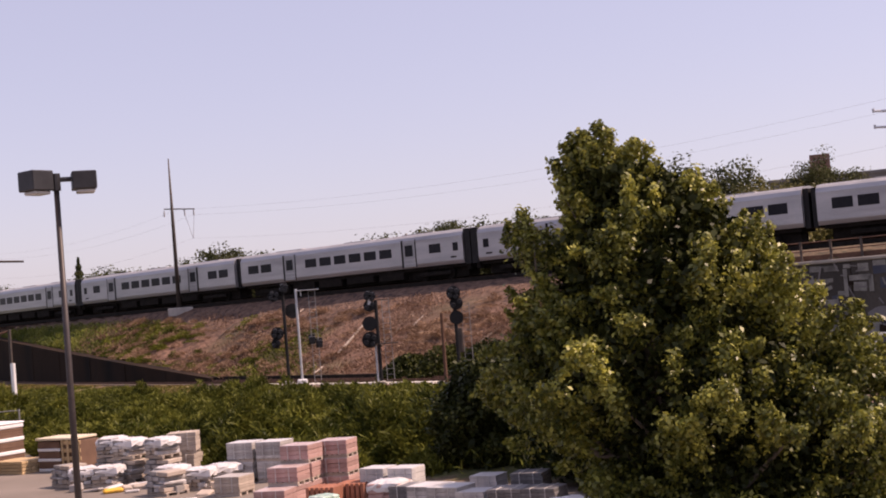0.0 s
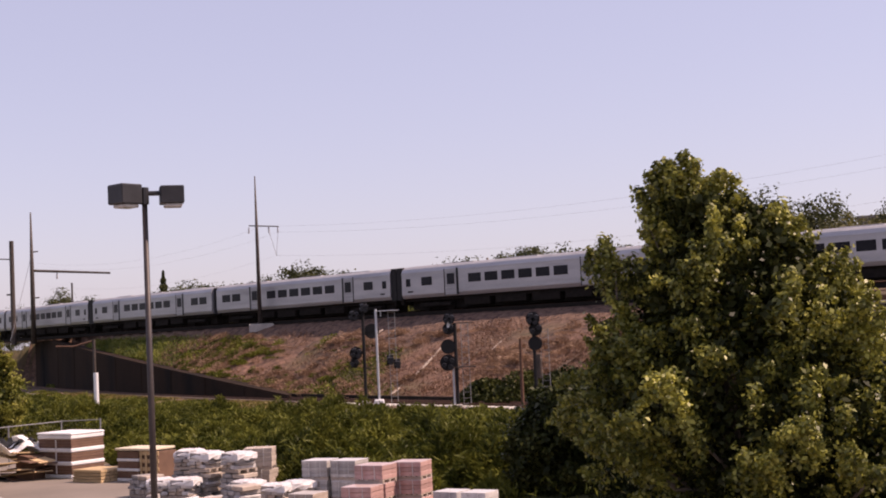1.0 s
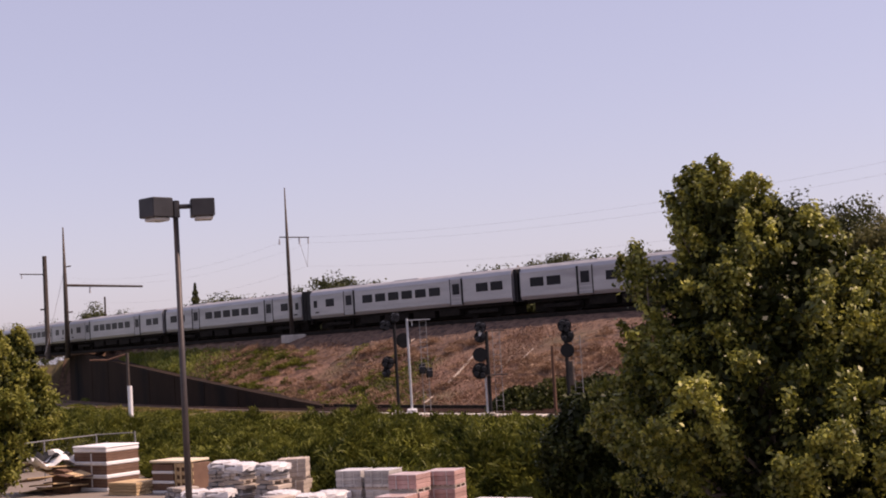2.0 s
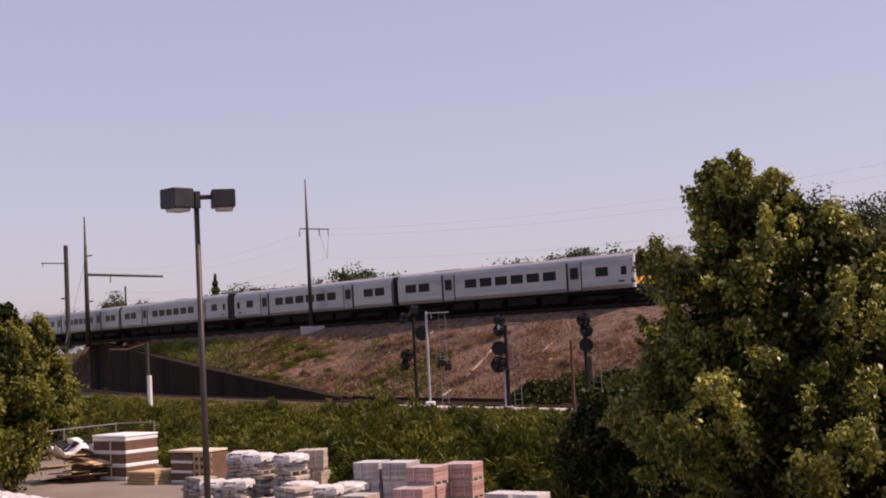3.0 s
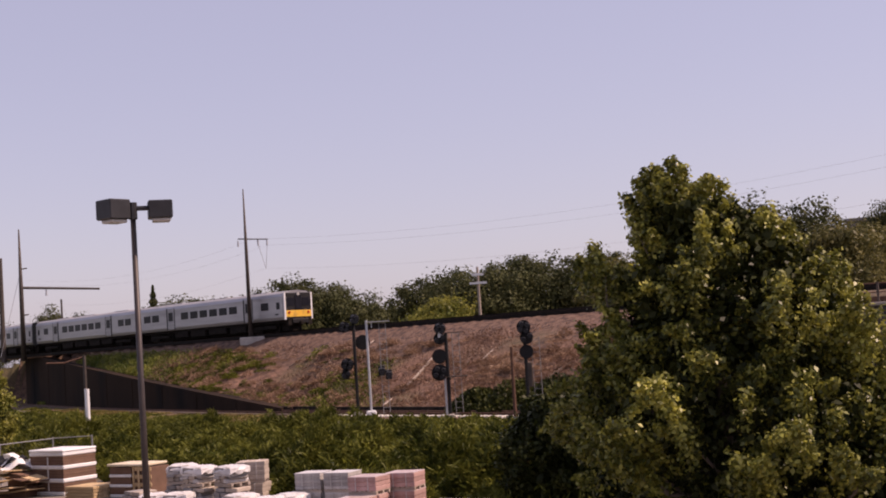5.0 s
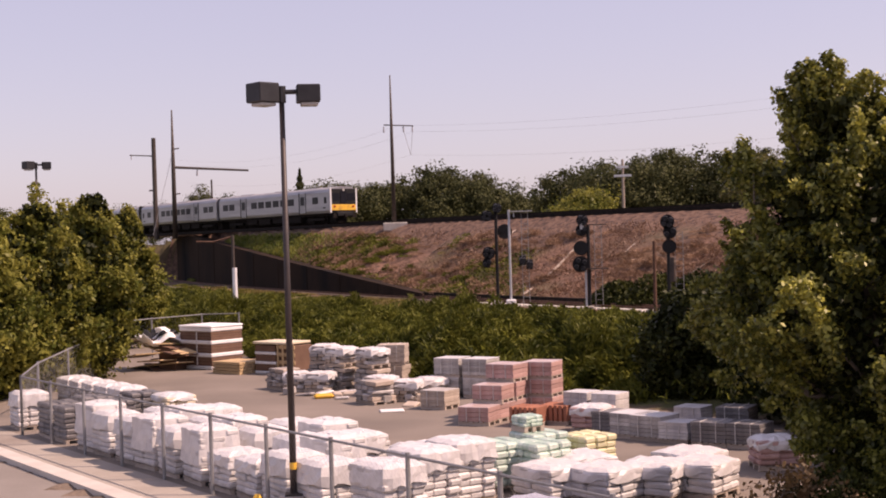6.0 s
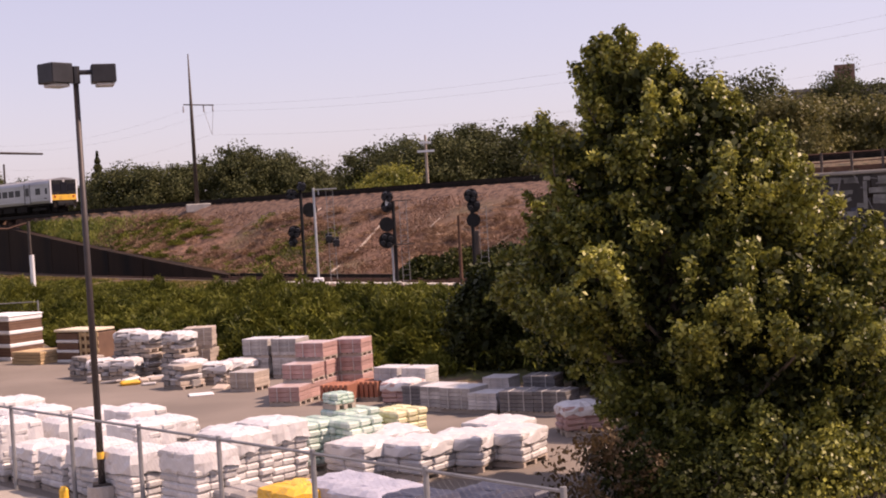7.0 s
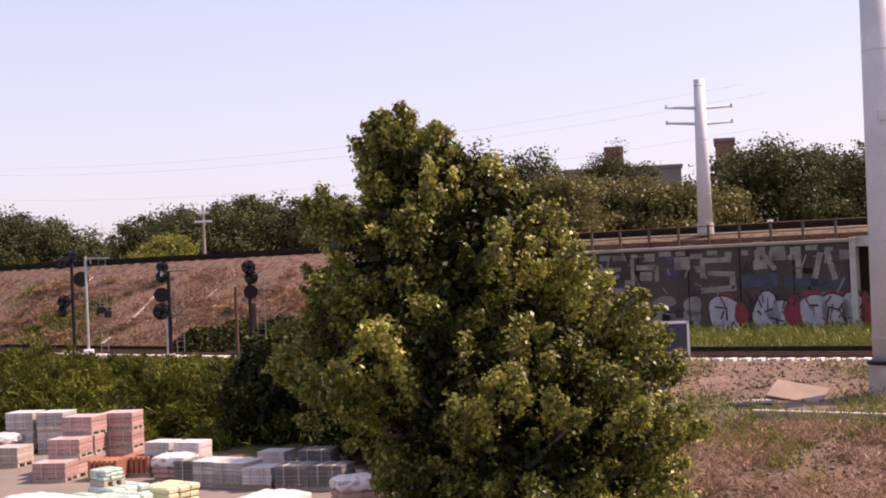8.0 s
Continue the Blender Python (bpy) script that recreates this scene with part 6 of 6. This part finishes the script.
stone = build_stone_bundle("grey stone slabs loosely stacked on a pallet", 1.1, 1.0, 0.85, (GREYBLOCK, TANBLOCK, GREYBLOCK, WRAP), 5, 0)
lay(stone, [(-9.9, 46.9, 0, -35), (-10.9, 51.2, 0, -35), (-12.3, 52.0, 0, -35), (-11.4, 53.4, 0, -35), (-14.6, 52.0, 0, -35), (-13.3, 53.4, 0, -35)], 21)
silver = build_stone_bundle("stone pieces bundled in torn white film", 1.0, 0.95, 0.78, (WRAP, GREYBLOCK, GREYB, TANBLOCK), 9, 0.2)
lay(silver, [(-8.9, 47.6, 0, -20), (-8.2, 48.4, 0, -50), (-10.2, 49.2, 0, -20), (-12.9, 51.0, 0, -20), (-12.3, 52.0, 0.86, -20), (-10.9, 51.2, 0.86, -30), (-13.9, 51.2, 0, 10), (-13.3, 53.4, 0.86, 0)], 22)
tanr = build_block_pallet("tan rubble stone in a wire basket", 1.1, 1.0, 0.8, TANBLOCK, "stone_pallet", 4, "stone bundles")
lay(tanr, [(-10.4, 52.6, 0.0, -20), (-10.4, 52.6, 0.82, -10)], 23)


rng_loose = random.Random(77)
for k in range(26):
    lx, ly = rng_loose.uniform(-15.2, -8.2), 0
    ly = 46.2 - (lx + 8.2) * 0.75 + rng_loose.uniform(-0.6, 1.6)
    t = thing("loose_stone", "loose pale stone slab fallen beside the bundles", "stone", pose(lx, ly, 0.0, rng_loose.uniform(-8, 8), rng_loose.uniform(-8, 8), rng_loose.uniform(0, 180)), "loose stones")
    part("stone", Shape().box(0, 0, 0, rng_loose.uniform(0.3, 0.8), rng_loose.uniform(0.25, 0.5), rng_loose.uniform(0.08, 0.3), None, 0.03), (GREYBLOCK, TANBLOCK, WRAP)[k % 3], t)
scrap = thing("yellow_bag", "crushed yellow bag on the asphalt", "bag", pose(-12.2, 48.6, 0, 0, 0, 20))
part("bag", Shape().box(0, 0, 0, 0.7, 0.4, 0.16, None, 0.06), YELLOW, scrap)
litter = thing("film_scrap", "pale scrap of film on the asphalt", "litter", pose(-8.9, 44.6, 0, 0, 0, 15))
part("scrap", Shape().box(0, 0, 0, 0.8, 0.6, 0.05, None, 0.02), WHITEP, litter)


def build_slab_stack():
    t = thing("slab_stack", "tall stack of brown boards between white layers", "stack", pose(-20.75, 61.6, 0, 0, 0, -32))
    for k in range(4):
        z = 0.58 * k
        part("white_layer", Shape().box(0, 0, z, 2.3, 1.9, 0.17, None, 0.03), WHITEP, t)
        if k < 3:
            for j in range(3):
                part("brown_board", Shape().box(random.uniform(-0.02, 0.02), 0, z + 0.172 + 0.134 * j, 2.24, 1.84, 0.13, None, 0.012), BROWNBOARD, t)
    part("top_sheet", Shape().box(0, 0, 1.915, 2.36, 1.96, 0.1, None, 0.04), WHITEP, t)
    part("strap", Shape().box(0.1, -0.93, 0.2, 0.06, 0.04, 1.5), STRAP, t)
    f = thing("timber_pallet", "flat stack of new yellow timber", "stack", pose(-18.6, 58.9, 0, 0, 0, -30))
    for k in range(4):
        for j in range(6):
            part("plank", Shape().box(0, (j - 2.5) * 0.26, 0.14 * k, 1.75, 0.24, 0.12, None, 0.01), WOOD, f)
    c = thing("crate_stack", "slatted timber crate over white-banded brown boards", "crate", pose(-16.4, 58.4, 0, 0, 0, -30))
    for k in range(3):
        part("white_layer", Shape().box(-0.5, 0, 0.42 * k, 1.3, 1.3, 0.12, None, 0.02), WHITEP, c)
        part("brown_board", Shape().box(-0.5, 0, 0.42 * k + 0.122, 1.26, 1.26, 0.29, None, 0.02), BROWNBOARD, c)
    part("top_sheet", Shape().box(-0.1, 0, 1.3, 2.2, 1.4, 0.1, None, 0.02), CREAM, c)
    part("crate_board", Shape().box(0.75, 0, 0.1, 0.9, 1.1, 1.15), BROWNBOARD, c)
    for k in range(4):
        part("slat", Shape().box(0.75, -0.6, 0.12 + 0.33 * k, 1.1, 0.05, 0.16, None, 0.008), WOOD, c)
        part("slat", Shape().box(0.3 + 0.3 * k, -0.64, 0.1, 0.12, 0.03, 1.2, None, 0.006), WOOD, c)


build_slab_stack()


def build_scrap_heap():
    """Loose boards and torn sheeting by the back fence."""
    rng = random.Random(9)
    for k in range(16):
        x, y = -23.0 + rng.uniform(-0.9, 0.9), 61.4 + rng.uniform(-0.7, 0.7)
        b = thing("loose_board", "warped brown board in a scrap heap", "board", pose(x, y, 0.05 + 0.085 * k, rng.uniform(-6, 6), rng.uniform(-8, 8), -30 + rng.uniform(-25, 25)), "scrap boards")
        part("board", Shape().box(0, 0, 0, rng.uniform(1.6, 2.4), rng.uniform(0.8, 1.2), 0.06, None, 0.01), WOOD if k % 3 else BROWNBOARD, b)
    for k, (x, y, z, mt, label) in enumerate(((-23.5, 61.8, 1.5, BLACK, "black torn sheeting over scrap boards"), (-22.5, 62.1, 1.62, WHITEP, "white torn sheeting over scrap boards"), (-23.1, 61.2, 1.42, WHITEP, "crumpled white sheet on scrap boards"), (-22.3, 61.3, 0.3, BROWNBOARD, "dark crate beside scrap boards"))):
        t = thing("torn_sheet" if k < 3 else "dark_crate", label, "sheet" if k < 3 else "crate", pose(x, y, z, 0, 0, -20 + 30 * k))
        s = Shape()
        if k == 3:
            s.box(0, 0, -0.3, 1.5, 1.0, 1.0, None, 0.03)
        else:
            n = 9
            top = [((i / 8 - 0.5) * 2.0, (j / 8 - 0.5) * 1.2, 0.22 * math.sin(i * 1.1 + k) + 0.12 * math.cos(j * 1.4 + i * 0.6)) for j in range(n) for i in range(n)]
            vs = top + [(x0, y0, z0 - 0.03) for x0, y0, z0 in top]
            q = [(j * n + i, j * n + i + 1, j * n + n + i + 1, j * n + n + i) for j in range(n - 1) for i in range(n - 1)]
            rim = [i for i in range(n)] + [j * n + n - 1 for j in range(1, n)] + [n * n - 2 - i for i in range(n - 1)] + [(n - 2 - j) * n for j in range(n - 2)]
            s.add(vs, q + [tuple(n * n + v for v in f[::-1]) for f in q] + [(rim[i], rim[i - 1], rim[i - 1] + n * n, rim[i] + n * n) for i in range(len(rim))])
        part("sheet" if k < 3 else "box", s, mt, t, "", None, k < 3)


build_scrap_heap()


# ---- poles lying on the slope, loose things on the dirt ----
def on_slope(x, f):
    a, b = lower_y(x) + 4.2, upper_y(x) - 2.6
    y = a + (b - a) * f
    return Vector((x, y, ground_z(x, y)[0] + 0.12))


for k, (xa, fa, xb, fb, thick) in enumerate(((-7.9, 0.3, -5.9, 0.62, 0.13), (-9.2, 0.55, -7.4, 0.8, 0.1), (-14.5, 0.35, -13.0, 0.6, 0.1), (-15.5, 0.5, -14.0, 0.72, 0.09), (-4.6, 0.4, -2.8, 0.6, 0.12), (-2.4, 0.55, -1.4, 0.68, 0.09),
                                        (0.2, 0.4, 1.9, 0.55, 0.13), (1.4, 0.33, 3.2, 0.5, 0.13), (-12.0, 0.75, -11.0, 0.9, 0.08), (-18.5, 0.6, -17.0, 0.8, 0.09), (-9.0, 0.08, -8.3, 0.28, 0.1), (3.6, 0.4, 5.4, 0.5, 0.13))):
    r = thick * (0.7 if k in (0, 7, 10) else 0.5)
    xb, fb = (xb, fb) if k in (0, 7) else (xa + (xb - xa) * 0.7, fa + (fb - fa) * 0.7)
    p = thing("fallen_pole", "bleached timber pole lying on the embankment" if k not in (1, 3, 4, 6, 7, 9, 11) else "dark timber lying on the embankment", "timber", None, "fallen poles")
    part("pole", Shape().tube([on_slope(xa, fa), on_slope((xa + xb) / 2, (fa + fb) / 2), on_slope(xb, fb)], [r, r, r * 0.85], 8), GREYWOOD if k not in (1, 3, 4, 6, 7, 9, 11) else OLDTIE, p)

for name, label, x, y, sx, sy, turn, mt in (("plywood_sheet", "weathered plywood sheet lying on the dirt", 17.9, 43.2, 1.75, 1.25, -12, BOARD), ("plywood_sheet", "pale board lying on the dirt", 16.0, 42.6, 1.6, 0.8, 10, GREYWOOD), ("concrete_edge", "broken concrete kerb along the dirt bank", 16.6, 38.0, 4.6, 0.25, -46, CONC), ("concrete_edge", "broken concrete kerb along the dirt bank", 20.3, 35.4, 4.0, 0.25, -30, CONC)):
    t = thing(name, label, "board" if mt is not CONC else "kerb", pose(x, y, ground_at(x, y) + (0.16 if mt is BOARD else 0.05), 22 if mt is BOARD else 0, 0, turn) @ pose(0, 0, 0, 0, 0, -27 if mt is BOARD else 0))
    part("board" if mt is not CONC else "stone", Shape().box(0, 0, -0.05, sx, sy, 0.07 if mt is not CONC else 0.25, None, 0.01), mt, t)


# ---- buildings on the skyline ----
def build_house(label, yaw0, yaw1, dist, el, mt, extra=None):
    xa, ya = around(yaw0, dist)
    xb, yb = around(yaw1, dist)
    w = math.hypot(xb - xa, yb - ya)
    top = 5.6 + dist * math.tan(radians(el)) - 5
    t = thing("apartment_building", label, "building", pose((xa + xb) / 2, (ya + yb) / 2, 5, 0, 0, (yaw0 + yaw1) / 2))
    wall = part("wall", Shape().box(0, 6, 0, w, 12, top), mt, t)
    part("roof", Shape().box(0, 6, top, w + 0.5, 12.5, 0.5), GREYB, t)
    for k in range(int(w / 3.2)):
        for z in (top - 2.4, top - 5.4):
            part("window", Shape().box(-w / 2 + 1.8 + 3.2 * k, -0.02, z, 1.3, 0.12, 1.5), DARKGLASS, wall)
    if extra:
        x, h, ww = extra
        part("roof_house", Shape().box(x, 5, top + 0.5, ww, 6, h), BRICKB, t, "brick roof house")


build_house("low grey apartment building behind the trees", -13.55, -18.3, 230, 3.8, GREYB, (-1.4, 3.6, 3.2))
build_house("brown brick tower block behind the trees", -19.7, -20.45, 240, 4.75, BRICKB)

# ---- lower track, its ties last ----
low = thing("lower_track", "rusty single track on pale concrete ties", "railway track", kind="structure")
for off in (0.62, 2.05):
    part("rail", Shape().ribbon(side_path(lower_y, off, 60, -80, LOW_Z - 0.02), RAILP), RUST, low)
part("third_rail_cover", Shape().ribbon(side_path(lower_y, 2.75, 60, -80, LOW_Z + 0.0), [(-0.1, 0), (0.1, 0), (0.1, 0.3), (-0.1, 0.3)]), UNDER, low, "dark board over the third rail")
tie_mesh = Shape().box(0, 0, 0, 0.27, 2.6, 0.2, None, 0.02).mesh("tie", TIE)
old_tie_mesh = Shape().box(0, 0, 0, 0.25, 2.6, 0.2, None, 0.03).mesh("tie", OLDTIE)
x_tie = 27.0
for _ in range(270):
    px, py, _z = side_path(lower_y, 1.33, x_tie, x_tie - 0.1, 0, -1)[0]
    slope = lower_y(x_tie + 0.5) - lower_y(x_tie - 0.5)
    part("tie", tie_mesh if x_tie > -13 else old_tie_mesh, None, low, "", pose(px, py, LOW_Z - 0.2, 0, 0, math.degrees(math.atan(slope))))
    x_tie -= 0.6 / math.hypot(1, slope)


# ---- what moves ----
def motions():
    for k, car in enumerate(CARS):
        walk(car, [(t, car_pose(k, t)) for t in np.arange(0, 8.01, 0.5)])


motions()
